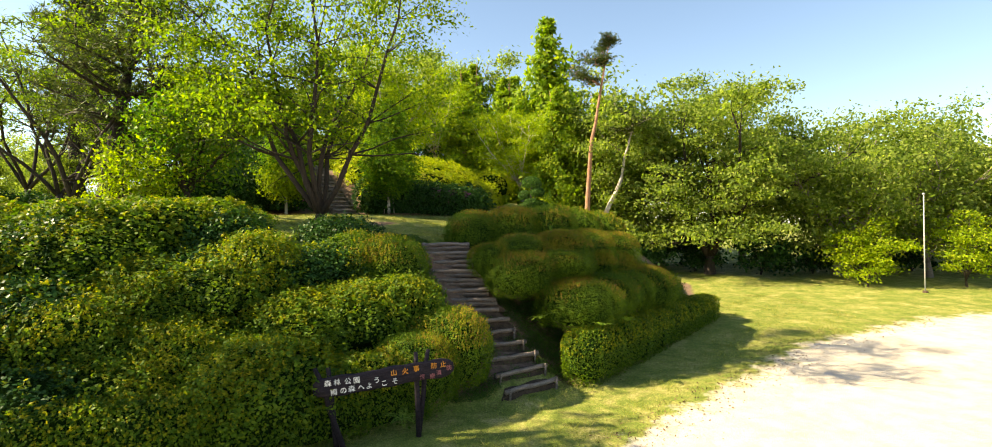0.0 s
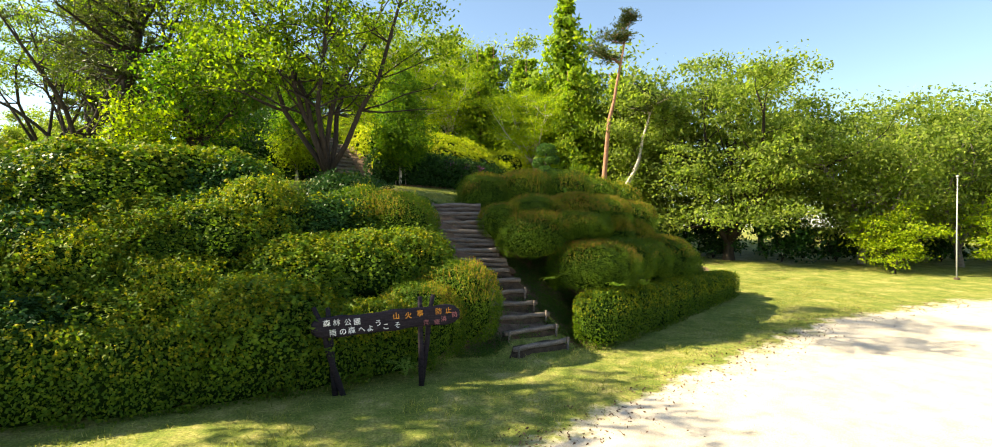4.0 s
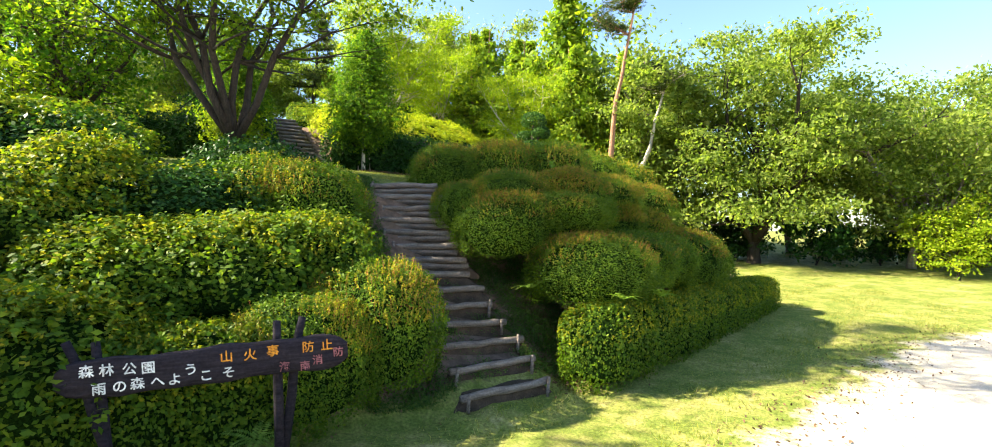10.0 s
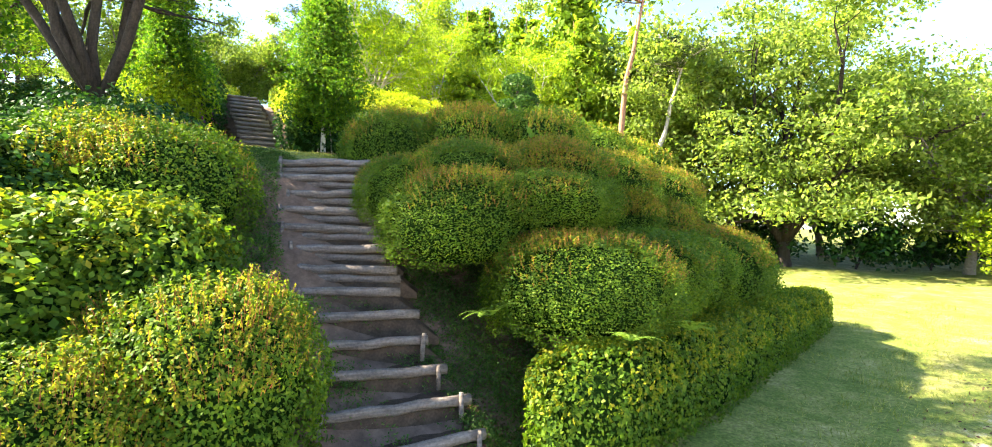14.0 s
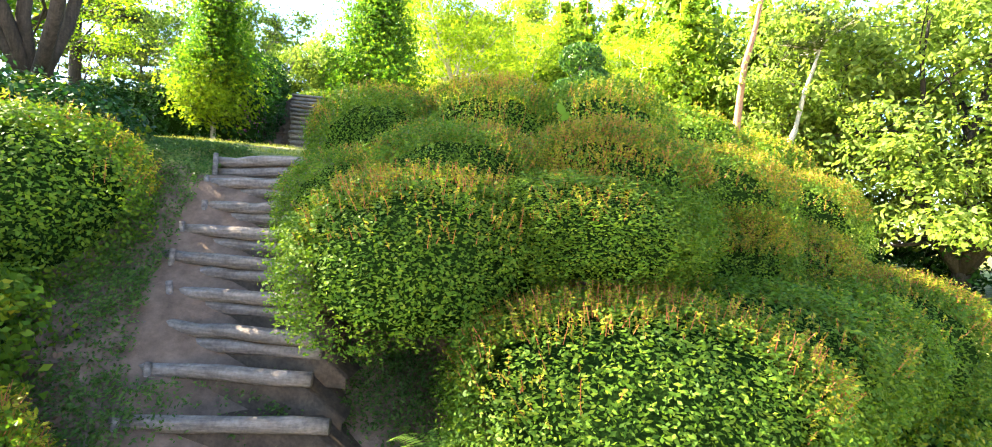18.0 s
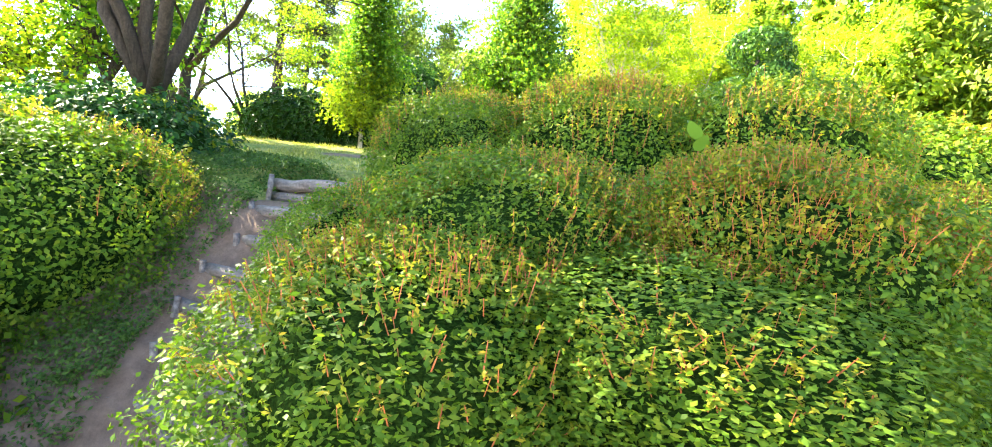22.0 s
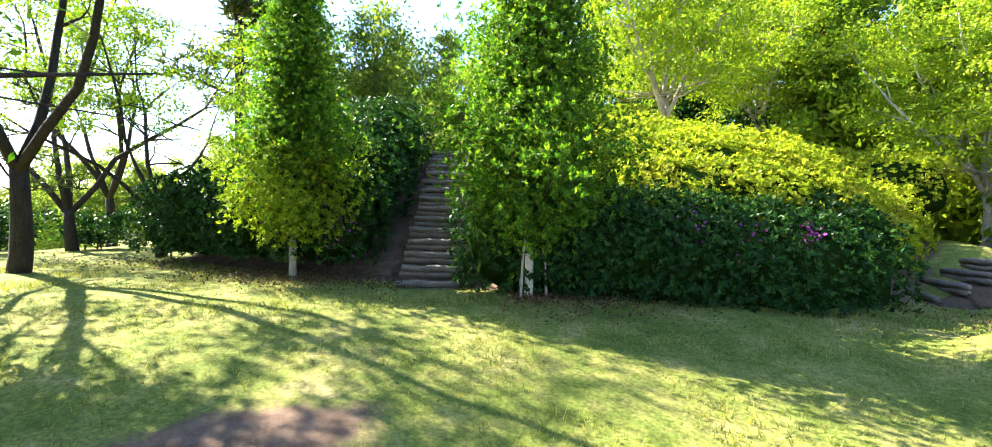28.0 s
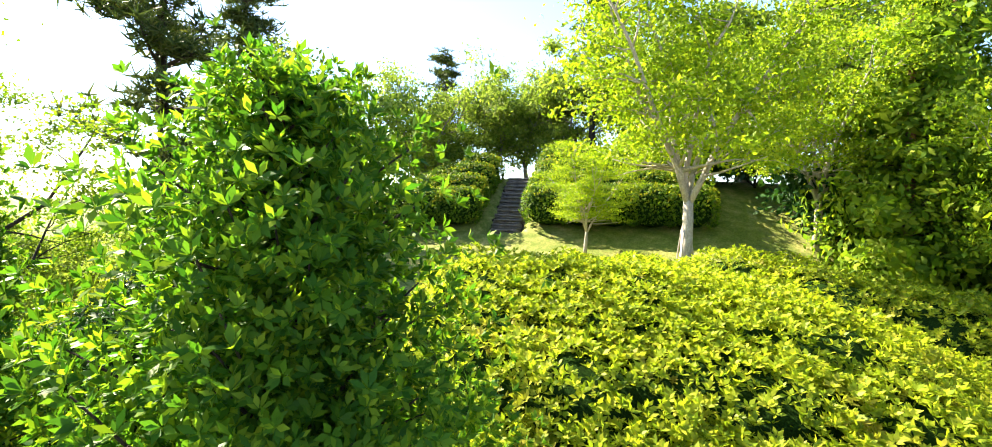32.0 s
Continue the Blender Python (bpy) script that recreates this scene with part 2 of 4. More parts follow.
def bush_parts(seed, r, n, size, leaf_mat, shoots=0.12, box=2.3, shoot_mat=None, wide=0.62, lump=0.12, shoot_tall=0.10, stems=False, patch=0.0, whorl=0, under=-0.62, wild=1.0):
    """Leaves in a shell round a near-black core that paints the inner shade, and young growth standing up from the top
    in patches.
    """
    rng = np.random.default_rng(seed)
    p, o, d = dome(rng, n, r, box, under)
    b = bumps(np.random.default_rng(seed + 5), d, 11, lump)
    rough = (0.6 + 3.0 * lump) * wild
    ripple = 1 + rough * 0.05 * np.sin(p[:, 0] * 9 + seed) * np.sin(p[:, 1] * 8 + 2) * np.sin(p[:, 2] * 9) + rough * 0.045 * np.sin(p[:, 0] * 17 + 3 * np.sin(p[:, 1] * 6)) * np.sin(p[:, 1] * 19 + seed)
    p = p * (b * ripple)[:, None]
    depth = rng.exponential(0.05, len(p)) * (0.4 + 0.6 * wild) - 0.03 * wild * rng.random(len(p)) ** 2 * 2
    p = p - o * depth[:, None]
    v = rosettes(rng, p, o + np.array([0, 0, 0.45]), size, whorl, wide * 0.7) if whorl else leaves(rng, p, o + np.array([0, 0, 0.35]), size, wide)
    meshes = [("foliage", quads_mesh("foliage", v, leaf_mat))]
    # solid dark core, painted shade behind the gaps in the leaf shell
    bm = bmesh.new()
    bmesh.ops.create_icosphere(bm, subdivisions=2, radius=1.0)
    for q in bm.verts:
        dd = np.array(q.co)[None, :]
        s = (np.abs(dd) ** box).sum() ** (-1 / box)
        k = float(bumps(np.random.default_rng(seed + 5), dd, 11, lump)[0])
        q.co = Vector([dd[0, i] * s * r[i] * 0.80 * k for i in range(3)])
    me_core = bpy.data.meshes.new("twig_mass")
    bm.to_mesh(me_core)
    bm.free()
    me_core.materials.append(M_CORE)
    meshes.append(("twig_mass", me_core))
    if shoots > 0:
        ns = int(n * shoots / 6)
        p, o, d = dome(rng, ns * 3, r, box, 0.2)
        p = p * bumps(np.random.default_rng(seed + 5), d, 11, lump)[:, None]
        spot = np.sin(p[:, 0] * 2.6 + seed) * np.sin(p[:, 1] * 3.1 + seed * 2) + 0.25 * rng.normal(size=len(p))
        keep = spot > patch
        p, o = p[keep][:ns], o[keep][:ns]
        up = unit(o * 0.5 + np.array([0, 0, 1.0]) + 0.22 * rng.normal(size=o.shape))
        tall = rng.uniform(0.25, 1.0, len(p))[:, None] ** 1.5 * shoot_tall
        cs, os_ = [], []
        for k in range(7):
            side = unit(rng.normal(size=p.shape))
            cs.append(p + up * tall * (k / 6.0) + side * size * 0.35)
            os_.append(unit(side * 0.8 + up))
        v = leaves(rng, np.concatenate(cs), np.concatenate(os_), size * 0.85, wide * 0.85, -0.4, 0.45)
        meshes.append(("young_growth", quads_mesh("young_growth", v, shoot_mat or M_SHOOT)))
        if stems:
            w = unit(np.cross(up, rng.normal(size=p.shape))) * 0.0022
            v = np.stack([p - w - up * 0.03, p + w - up * 0.03, p + w * 0.6 + up * tall, p - w * 0.6 + up * tall], 1)
            meshes.append(("shoot_stem", quads_mesh("shoot_stem", v, M_STEM)))
    return meshes


def bush(name, meshes, at, turn, scale, label, group, category="bush"):
    e = tagged(new(name), label, category, group)
    e.matrix_world = Matrix.LocRotScale(at, Euler((0, 0, turn)), scale)
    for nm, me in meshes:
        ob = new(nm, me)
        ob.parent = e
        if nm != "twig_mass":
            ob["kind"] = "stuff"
    return e


def tube(bm, pts, radii, sides=7):
    """A bent, tapering limb along pts."""
    rings = []
    up = Vector((0.3, 0.2, 1)).normalized()
    for i, p in enumerate(pts):
        a = (pts[min(i + 1, len(pts) - 1)] - pts[max(i - 1, 0)]).normalized()
        x = a.cross(up if abs(a.dot(up)) < 0.95 else Vector((1, 0, 0))).normalized()
        y = a.cross(x)
        rings.append([bm.verts.new(p + (x * math.cos(6.2832 * k / sides) + y * math.sin(6.2832 * k / sides)) * radii[i]) for k in range(sides)])
    for a, b in zip(rings, rings[1:]):
        for k in range(sides):
            bm.faces.new((a[k], a[(k + 1) % sides], b[(k + 1) % sides], b[k]))
    bm.faces.new(rings[0][::-1])
    bm.faces.new(rings[-1])


def limb(rnd, p, way, length, r0, r1, bend=0.18, steps=5, rise=0.0):
    pts, radii = [Vector(p)], [r0]
    a = Vector(way).normalized()
    for i in range(steps):
        a = (a + Vector((rnd.gauss(0, bend), rnd.gauss(0, bend), rnd.gauss(0, bend * 0.7) + rise))).normalized()
        pts.append(pts[-1] + a * (length / steps))
        radii.append(r0 + (r1 - r0) * (i + 1) / steps)
    return pts, radii, a


# ---- ground ----
FOOT = [(-60.0, -26.0), (-6.7, 6.5), (-0.2, 10.1), (1.2, 11.2), (7.6, 18.6), (9.5, 25.0), (8.0, 60.0)]
MOUND = [(-40.0, 34.0), (-13.6, 21.0), (-11.7, 20.1), (-6.2, 21.0), (-2.4, 22.3), (-0.35, 25.0), (0.3, 29.0), (2.0, 60.0)]
CREST = [(-60.0, 50.0), (-17.0, 31.5), (-6.0, 35.0), (2.0, 41.0), (8.0, 70.0)]


def inside(line, x, y):
    """How far a place lies beyond a bent line, on its left (arrays)."""
    best = np.full(np.shape(x), 1e9)
    side = np.ones(np.shape(x))
    for (ax, ay), (bx, by) in zip(line, line[1:]):
        ux, uy = bx - ax, by - ay
        ll = ux * ux + uy * uy
        k = np.clip(((x - ax) * ux + (y - ay) * uy) / ll, 0, 1)
        dx, dy = x - ax - k * ux, y - ay - k * uy
        d = np.hypot(dx, dy)
        s = np.where(ux * (y - ay) - uy * (x - ax) >= 0, 1.0, -1.0)
        side = np.where(d < best - 1e-9, s, side)
        best = np.minimum(best, d)
    return best * side


FLIGHT = [(0.59, 10.55, 0.38), (0.2, 11.15, 0.79), (-0.2, 11.65, 1.2), (-0.62, 12.14, 1.67), (-1.0, 12.66, 2.3), (-1.42, 13.52, 3.18)]


def flight_line(x, y):
    """How far a place lies beside the first flight, and the height of its steps there."""
    best, high = np.full(np.shape(x), 99.0), np.zeros(np.shape(x))
    for (ax, ay, az), (bx, by, bz) in zip(FLIGHT, FLIGHT[1:]):
        ux, uy = bx - ax, by - ay
        k0 = ((x - ax) * ux + (y - ay) * uy) / (ux * ux + uy * uy)
        k = np.clip(k0, 0, 1)
        s = np.hypot(x - ax - k * ux, y - ay - k * uy) + (np.maximum(0, -k0) * 3 if az < 0.4 else 0)
        high = np.where(s < best, az + (bz - az) * k, high)
        best = np.minimum(best, s)
    return best, high


def bank(x, y):
    """The soil bank that carries the first flight of steps."""
    s, h = flight_line(x, y)
    return h - 0.1 - 0.75 * np.maximum(0, s - 0.62)


def ground_z(x, y):
    x, y = np.asarray(x, float), np.asarray(y, float)
    low = 0.1 + 0.04 * np.clip(y - 12, 0, 40)
    d = inside(FOOT, x, y)
    hill = np.interp(d, [-1, 0.0, 0.4, 3.8, 4.4, 10.0, 14.0], [0, 0.0, 0.22, 3.08, 3.22, 4.0, 4.0])
    z = np.where(d > 0, np.maximum(low, 0.1 + hill), low)
    z = np.maximum(z, bank(x, y))
    m = inside(MOUND, x, y)
    z = np.where(m > 0, z + np.interp(m, [0, 0.5, 4.2, 5.0, 40], [0, 0.2, 2.3, 2.45, 3.0]), z)
    c = inside(CREST, x, y)
    z = np.where(c > 0, z + np.interp(c, [0, 0.6, 6.0, 40], [0, 0.3, 2.6, 4.5]), z)
    z = z + 0.9 * np.exp(-(((x - 0.9) / 1.3) ** 2)) * np.clip((y - 25.2) / 2.6, 0, 1) * np.clip((36 - y) / 5.0, 0, 1)
    z = z + 0.55 * np.exp(-(((x - 1.3) / 0.9) ** 2) - ((y - 21.8) / 2.2) ** 2)
    # the hill falls away on its far flank
    w = np.clip((-15.0 - x) / 20.0, 0, 3)
    z = z - 3.5 * w * w * np.clip((y - 8) / 10.0, 0, 1)
    far = np.clip((np.hypot(x, y - 15) - 60) / 200.0, 0, 1)
    return z * (1 - far) - 6.0 * far


def soil_z(x, y):
    """The ground with the soil cut away along the first flight."""
    x, y = np.asarray(x, float), np.asarray(y, float)
    s, h = flight_line(x, y)
    z = ground_z(x, y)
    z = np.where(s < 1.3, np.minimum(z, h - 0.2 + np.maximum(0, s - 0.66) * 0.9), z)
    # trodden flat in front of the lowest step
    (ax, ay, az), (bx, by, bz) = FLIGHT[:2]
    ln = math.hypot(bx - ax, by - ay)
    ahead = -((x - ax) * (bx - ax) + (y - ay) * (by - ay)) / ln
    beside = np.abs((x - ax) * (by - ay) - (y - ay) * (bx - ax)) / ln
    return np.where((ahead > -0.12) & (ahead < 1.6), np.minimum(z, az - 0.2 + np.maximum(0, beside - 0.75) * 0.7), z)


def gz(x, y):
    return float(ground_z(np.array([x]), np.array([y]))[0])


def ground_mesh():
    def axis(a, b, step, far):
        mid = list(np.arange(a, b + 1e-6, step))
        out, s = [], step
        v = b
        while v < far:
            s *= 1.35
            v += s
            out.append(v)
        low, s, v = [], step, a
        while v > -far:
            s *= 1.35
            v -= s
            low.append(v)
        return np.array(low[::-1] + mid + out)

    xs, ys = axis(-16, 18, 0.2, 1500), axis(-2, 39, 0.2, 1500)
    X, Y = np.meshgrid(xs, ys)
    Z = soil_z(X, Y)
    near = (np.abs(X) < 40) & (np.abs(Y - 15) < 40)
    Z = Z + np.where(near, 0.018 * np.sin(X * 2.3 + 1.3 * np.sin(Y * 1.7)) * np.sin(Y * 2.1 + np.sin(X)), 0)
    # the soil is cut away under the two flights of steps
    for (a, b, wide) in CUTS:
        ux, uy = b[0] - a[0], b[1] - a[1]
        ln = math.hypot(ux, uy)
        k = ((X - a[0]) * ux + (Y - a[1]) * uy) / ln
        s = np.abs((X - a[0]) * uy - (Y - a[1]) * ux) / ln
        Z = np.where((k > -0.2) & (k < ln + 0.1) & (s < wide), np.minimum(Z, a[2] - 0.22 + (b[2] - a[2]) * k / ln), Z)
    nx, ny = len(xs), len(ys)
    me = bpy.data.meshes.new("ground")
    me.vertices.add(nx * ny)
    me.vertices.foreach_set("co", np.stack([X, Y, Z], -1).astype(np.float32).ravel())
    i = np.arange(nx * ny).reshape(ny, nx)
    q = np.stack([i[:-1, :-1], i[:-1, 1:], i[1:, 1:], i[1:, :-1]], -1).reshape(-1, 4)
    me.loops.add(len(q) * 4)
    me.loops.foreach_set("vertex_index", q.astype(np.int32).ravel())
    me.polygons.add(len(q))
    me.polygons.foreach_set("loop_start", np.arange(0, len(q) * 4, 4, dtype=np.int32))
    me.polygons.foreach_set("use_smooth", np.ones(len(q), bool))
    me.update()
    sand = np.clip(0.5 - inside(SAND, X, Y) / 1.6, 0, 1)
    slope = np.clip(np.minimum(inside(FOOT, X, Y), 4.0 - inside(FOOT, X, Y)) / 0.5, 0, 1)
    ang = math.radians(-24)
    ex, ey = X - PATCH[0], Y - PATCH[1]
    e = np.hypot((ex * math.cos(ang) + ey * math.sin(ang)) / PATCH[2], (-ex * math.sin(ang) + ey * math.cos(ang)) / PATCH[3])
    bare = np.maximum(np.maximum(slope, np.clip(1.6 - e, 0, 1)), np.clip(inside(MOUND, X, Y) / 0.6 + 0.9, 0, 1) * (inside(MOUND, X, Y) < 4.3))
    for nm, val in (("sand", sand), ("bare", bare)):
        at = me.attributes.new(nm, "FLOAT", "POINT")
        at.data.foreach_set("value", val.astype(np.float32).ravel())
    return me


SAND = [(-25.0, -9.0), (-0.6, 5.4), (0.8, 7.0), (2.6, 8.8), (8.3, 14.3), (14.0, 17.0), (60.0, 26.0)]
PATCH = (-3.95, 16.6, 0.48, 0.95)
CUTS = [((-13.35, 34.0, 6.95), (-15.6, 38.0, 9.2), 0.75), ((-5.97, 20.65, 4.1), (-8.55, 24.2, 6.5), 0.65)]


def ground_material():
    m, n, l = material("lawn_and_grit")
    a1, a2 = n.new("ShaderNodeAttribute"), n.new("ShaderNodeAttribute")
    a1.attribute_name, a2.attribute_name = "sand", "bare"
    grass = ramp(n, [(0.28, (0.075, 0.10, 0.018)), (0.45, (0.14, 0.175, 0.034)), (0.57, (0.24, 0.235, 0.07)), (0.72, (0.44, 0.36, 0.18))])
    l.new(noise_node(n, l, 1.7, 8.0, 0.78).outputs[0], grass.inputs[0])
    gf = ramp(n, [(0.3, (0.55, 0.55, 0.5)), (0.7, (1.3, 1.3, 1.2))])
    l.new(noise_node(n, l, 28.0, 4.0).outputs[0], gf.inputs[0])
    g = mixer(n, l, "MULTIPLY", 1.0, grass.outputs[0], gf.outputs[0])
    soil = ramp(n, [(0.3, (0.07, 0.046, 0.034)), (0.7, (0.22, 0.145, 0.105))])
    l.new(noise_node(n, l, 5.0, 8.0, 0.7).outputs[0], soil.inputs[0])
    grit = ramp(n, [(0.3, (0.42, 0.36, 0.29)), (0.7, (0.62, 0.55, 0.46))])
    l.new(noise_node(n, l, 2.2, 8.0, 0.7).outputs[0], grit.inputs[0])
    gg = ramp(n, [(0.35, (0.78, 0.77, 0.75)), (0.65, (1.1, 1.1, 1.1))])
    l.new(noise_node(n, l, 60.0, 3.0).outputs[0], gg.inputs[0])
    grit_c = mixer(n, l, "MULTIPLY", 1.0, grit.outputs[0], gg.outputs[0])
    edge = noise_node(n, l, 1.6, 7.0, 0.75)

    def mask(att, lo, hi):
        s = n.new("ShaderNodeMath")
        s.operation = "ADD"
        sub = n.new("ShaderNodeMath")
        sub.operation = "MULTIPLY_ADD"
        sub.inputs[1].default_value, sub.inputs[2].default_value = 1.6, -0.8
        l.new(edge.outputs[0], sub.inputs[0])
        l.new(att.outputs["Fac"], s.inputs[0])
        l.new(sub.outputs[0], s.inputs[1])
        r = n.new("ShaderNodeMapRange")
        r.inputs[1].default_value, r.inputs[2].default_value = lo, hi
        l.new(s.outputs[0], r.inputs[0])
        return r.outputs[0]

    c = mixer(n, l, "MIX", mask(a2, 0.45, 0.75), g, soil.outputs[0])
    c = mixer(n, l, "MIX", mask(a1, 0.35, 0.62), c, grit_c)
    b = n.new("ShaderNodeBsdfPrincipled")
    b.inputs["Roughness"].default_value = 0.95
    b.inputs["Specular IOR Level"].default_value = 0.15
    l.new(c, b.inputs["Base Color"])
    bp = n.new("ShaderNodeBump")
    bp.inputs["Strength"].default_value, bp.inputs["Distance"].default_value = 0.5, 0.03
    l.new(noise_node(n, l, 22.0, 5.0, 0.7).outputs[0], bp.inputs["Height"])
    l.new(bp.outputs[0], b.inputs["Normal"])
    out = n.new("ShaderNodeOutputMaterial")
    l.new(b.outputs[0], out.inputs[0])
    return m


ground = link("ground", ground_mesh(), ground_material())
tagged(ground, "uneven lawn, bare soil slopes and pale grit clearing", "ground", kind="structure")


# ---- log steps ----
def log_bm(length, r, rnd, sides=9):
    bm = bmesh.new()
    pts = [Vector((-length / 2 + length * k / 6, rnd.gauss(0, 0.008), rnd.gauss(0, 0.007))) for k in range(7)]
    tube(bm, pts, [r * rnd.uniform(0.93, 1.06) for _ in pts], sides)
    return bm


def stairs(name, label, steps, width, rise, stakes=True):
    """steps: places of the front edges with the turn of each log."""
    rnd = random.Random(len(steps))
    e = tagged(new(name), label, "stairs", kind="structure")
    for i, (x, y, z, turn) in enumerate(steps):
        w = width * rnd.uniform(0.94, 1.08) * (1.0 if i > 5 or not stakes else 1.16 - 0.03 * i)
        base = pose(x, y, z, 0, 0, turn)
        for k in range(1 if stakes and i < 7 else 2):
            o = finish("log", log_bm(w, 0.05 if k == 0 else 0.048, rnd), M_LOG, e)
            o.matrix_local = base @ pose(rnd.uniform(-0.03, 0.03), 0.015 * k, -0.05 - 0.095 * k, rnd.uniform(-2, 2), rnd.uniform(-1.6, 1.6), rnd.uniform(-2, 2))
        if stakes:
            for sx in (-1, 1) if i < 5 else (-1,):
                bm = bmesh.new()
                tube(bm, [Vector((0, 0, -0.2)), Vector((0, 0, -0.1)), Vector((0.005, 0, 0.02 + rnd.uniform(0, 0.05)))], [0.022, 0.024, 0.022], 8)
                o = finish("stake", bm, M_LOG, e)
                o.matrix_local = base @ pose(sx * (w / 2 - rnd.uniform(0.02, 0.14)), -0.075, -0.03, rnd.uniform(-6, 6), rnd.uniform(-6, 6), 0)
        nx_, ny_ = (steps[i + 1][0], steps[i + 1][1]) if i + 1 < len(steps) else (2 * x - steps[i - 1][0], 2 * y - steps[i - 1][1])
        # the trodden tread behind the log
        bm = bmesh.new()
        run = math.hypot(nx_ - x, ny_ - y) + 0.1
        gx, gy = 9, 5
        grid = [[bm.verts.new(((u / (gx - 1) - 0.5) * (w + (0.4 if u in (0, gx - 1) else 0.15)), v / (gy - 1) * run, -0.045 + rnd.uniform(-0.015, 0.015) - 0.03 * (1 - v / (gy - 1)) * (1 if 0 < u < gx - 1 else 0) - (0.26 if u in (0, gx - 1) else 0))) for u in range(gx)] for v in range(gy)]
        for v in range(gy - 1):
            for u in range(gx - 1):
                bm.faces.new((grid[v][u], grid[v][u + 1], grid[v + 1][u + 1], grid[v + 1][u]))
        low = [bm.verts.new((q.co.x, q.co.y, -0.36)) for q in grid[0]]
        for u in range(gx - 1):
            bm.faces.new((low[u], low[u + 1], grid[0][u + 1], grid[0][u]))
        o = finish("tread", bm, M_SOIL, e)
        o.matrix_local = base @ pose(0, 0, 0)
    return e


def along(points, count):
    """Places at even steps of height along a bent line."""
    t = np.linspace(points[0][2], points[-1][2], count)
    z = [p[2] for p in points]
    return [tuple(float(np.interp(v, z, [p[k] for p in points])) for k in range(4)) for v in t]


STAIR_1 = along([(0.59, 10.55, 0.38, 34), (0.2, 11.15, 0.79, 31), (-0.2, 11.65, 1.2, 22), (-0.62, 12.14, 1.67, 10), (-1.0, 12.66, 2.3, 2), (-1.42, 13.52, 3.18, 0)], 14)
stairs("log_stairs", "weathered log steps with stakes and trodden soil treads", STAIR_1, 1.18, 0.2)
STAIR_3 = along([(-0.1, 25.5, 4.12, -62), (0.9, 26.4, 4.62, -50)], 4)
stairs("log_stairs", "short flight of log steps beside the mound", STAIR_3, 1.0, 0.17, False)
STAIR_4 = along([(-13.35, 34.0, 7.05, 28), (-15.6, 38.0, 9.3, 28)], 14)
stairs("log_stairs", "distant log steps between clipped hedges", STAIR_4, 1.1, 0.17, False)
STAIR_2 = along([(-5.97, 20.65, 4.2, 32), (-8.55, 24.2, 6.6, 34)], 14)
stairs("log_stairs", "shaded grey log steps climbing the hedge-covered mound", STAIR_2, 0.98, 0.18, False)


# ---- bushes ----
BIG = [bush_parts(11 + k, (0.95, 0.85, 0.8), 15000, 0.046, M_AZALEA, 0.15, 2.3, wide=0.66, lump=0.10, shoot_tall=0.15, stems=True, patch=(0.1, -0.1, 0.3)[k]) for k in range(3)]
NEAR = [bush_parts(18 + k, (0.95, 0.85, 0.8), 36000, 0.030, M_AZALEA, 0.17, 2.35, wide=0.52, lump=0.13, shoot_tall=0.13, stems=True, patch=(0.05, -0.1, 0.15)[k], wild=1.25) for k in range(3)]
FINE = [bush_parts(15 + k, (0.95, 0.85, 0.8), 24000, 0.036, M_AZALEA, 0.2, 2.3, wide=0.55, lump=0.13, shoot_tall=0.13, stems=True, patch=(0.1, -0.15, 0.3)[k]) for k in range(3)]
FINE_GOLD = [bush_parts(25 + k, (0.95, 0.85, 0.8), 24000, 0.034, M_AZALEA, 0.8, 2.4, wide=0.56, lump=0.18, shoot_tall=0.13, stems=True, patch=-0.5, wild=1.4) for k in range(2)]
MID = [bush_parts(31 + k, (0.85, 0.8, 0.65), 5600, 0.058, M_AZALEA, 0.28, 2.3, M_SOFT, under=-0.32, wide=0.66, lump=0.32, shoot_tall=0.12, patch=(0.0, 0.3, -0.2)[k], wild=2.1) for k in range(3)]
GOLD = [bush_parts(41 + k, (0.85, 0.8, 0.65), 5400, 0.058, M_AZALEA, 0.8, 2.4, M_SOFT, under=-0.32, wide=0.66, lump=0.3, shoot_tall=0.13, patch=-0.25, wild=2.1) for k in range(2)]
DARK = [bush_parts(51 + k, (0.85, 0.8, 0.65), 4700, 0.062, M_AZALEA_DARK, 0.14, 2.3, M_SOFT, under=-0.32, wide=0.66, lump=0.22, patch=0.2, wild=1.8) for k in range(2)]
CLIP = [bush_parts(71 + k, (0.9, 0.55, 0.62), 6800, 0.052, M_AZALEA, 0.45, 4.5, M_SOFT, wide=0.66, lump=0.06, shoot_tall=0.07, patch=-0.6) for k in range(2)]
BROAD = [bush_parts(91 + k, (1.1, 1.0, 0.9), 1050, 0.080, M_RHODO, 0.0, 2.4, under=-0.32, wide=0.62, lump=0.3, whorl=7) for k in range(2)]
# shaded copy of the broad hedge: the shade is in its darker leaf colour
BROAD_SHADED = [bush_parts(101 + k, (1.1, 1.0, 0.9), 950, 0.088, M_AZALEA_DARK, 0.0, 3.0, wide=0.62, lump=0.12, whorl=7) for k in range(2)]
FAR = [bush_parts(121 + k, (0.9, 0.8, 0.75), 2200, 0.10, M_AZALEA, 0.35, 2.8, M_SOFT, lump=0.1, patch=-0.2) for k in range(2)]
HALF = {id(FINE_GOLD): 0.8, id(BIG): 0.8, id(NEAR): 0.8, id(FINE): 0.8, id(MID): 0.65, id(GOLD): 0.65, id(DARK): 0.65, id(CLIP): 0.62, id(BROAD): 0.9, id(BROAD_SHADED): 0.9, id(FAR): 0.75}
rb = random.Random(4)


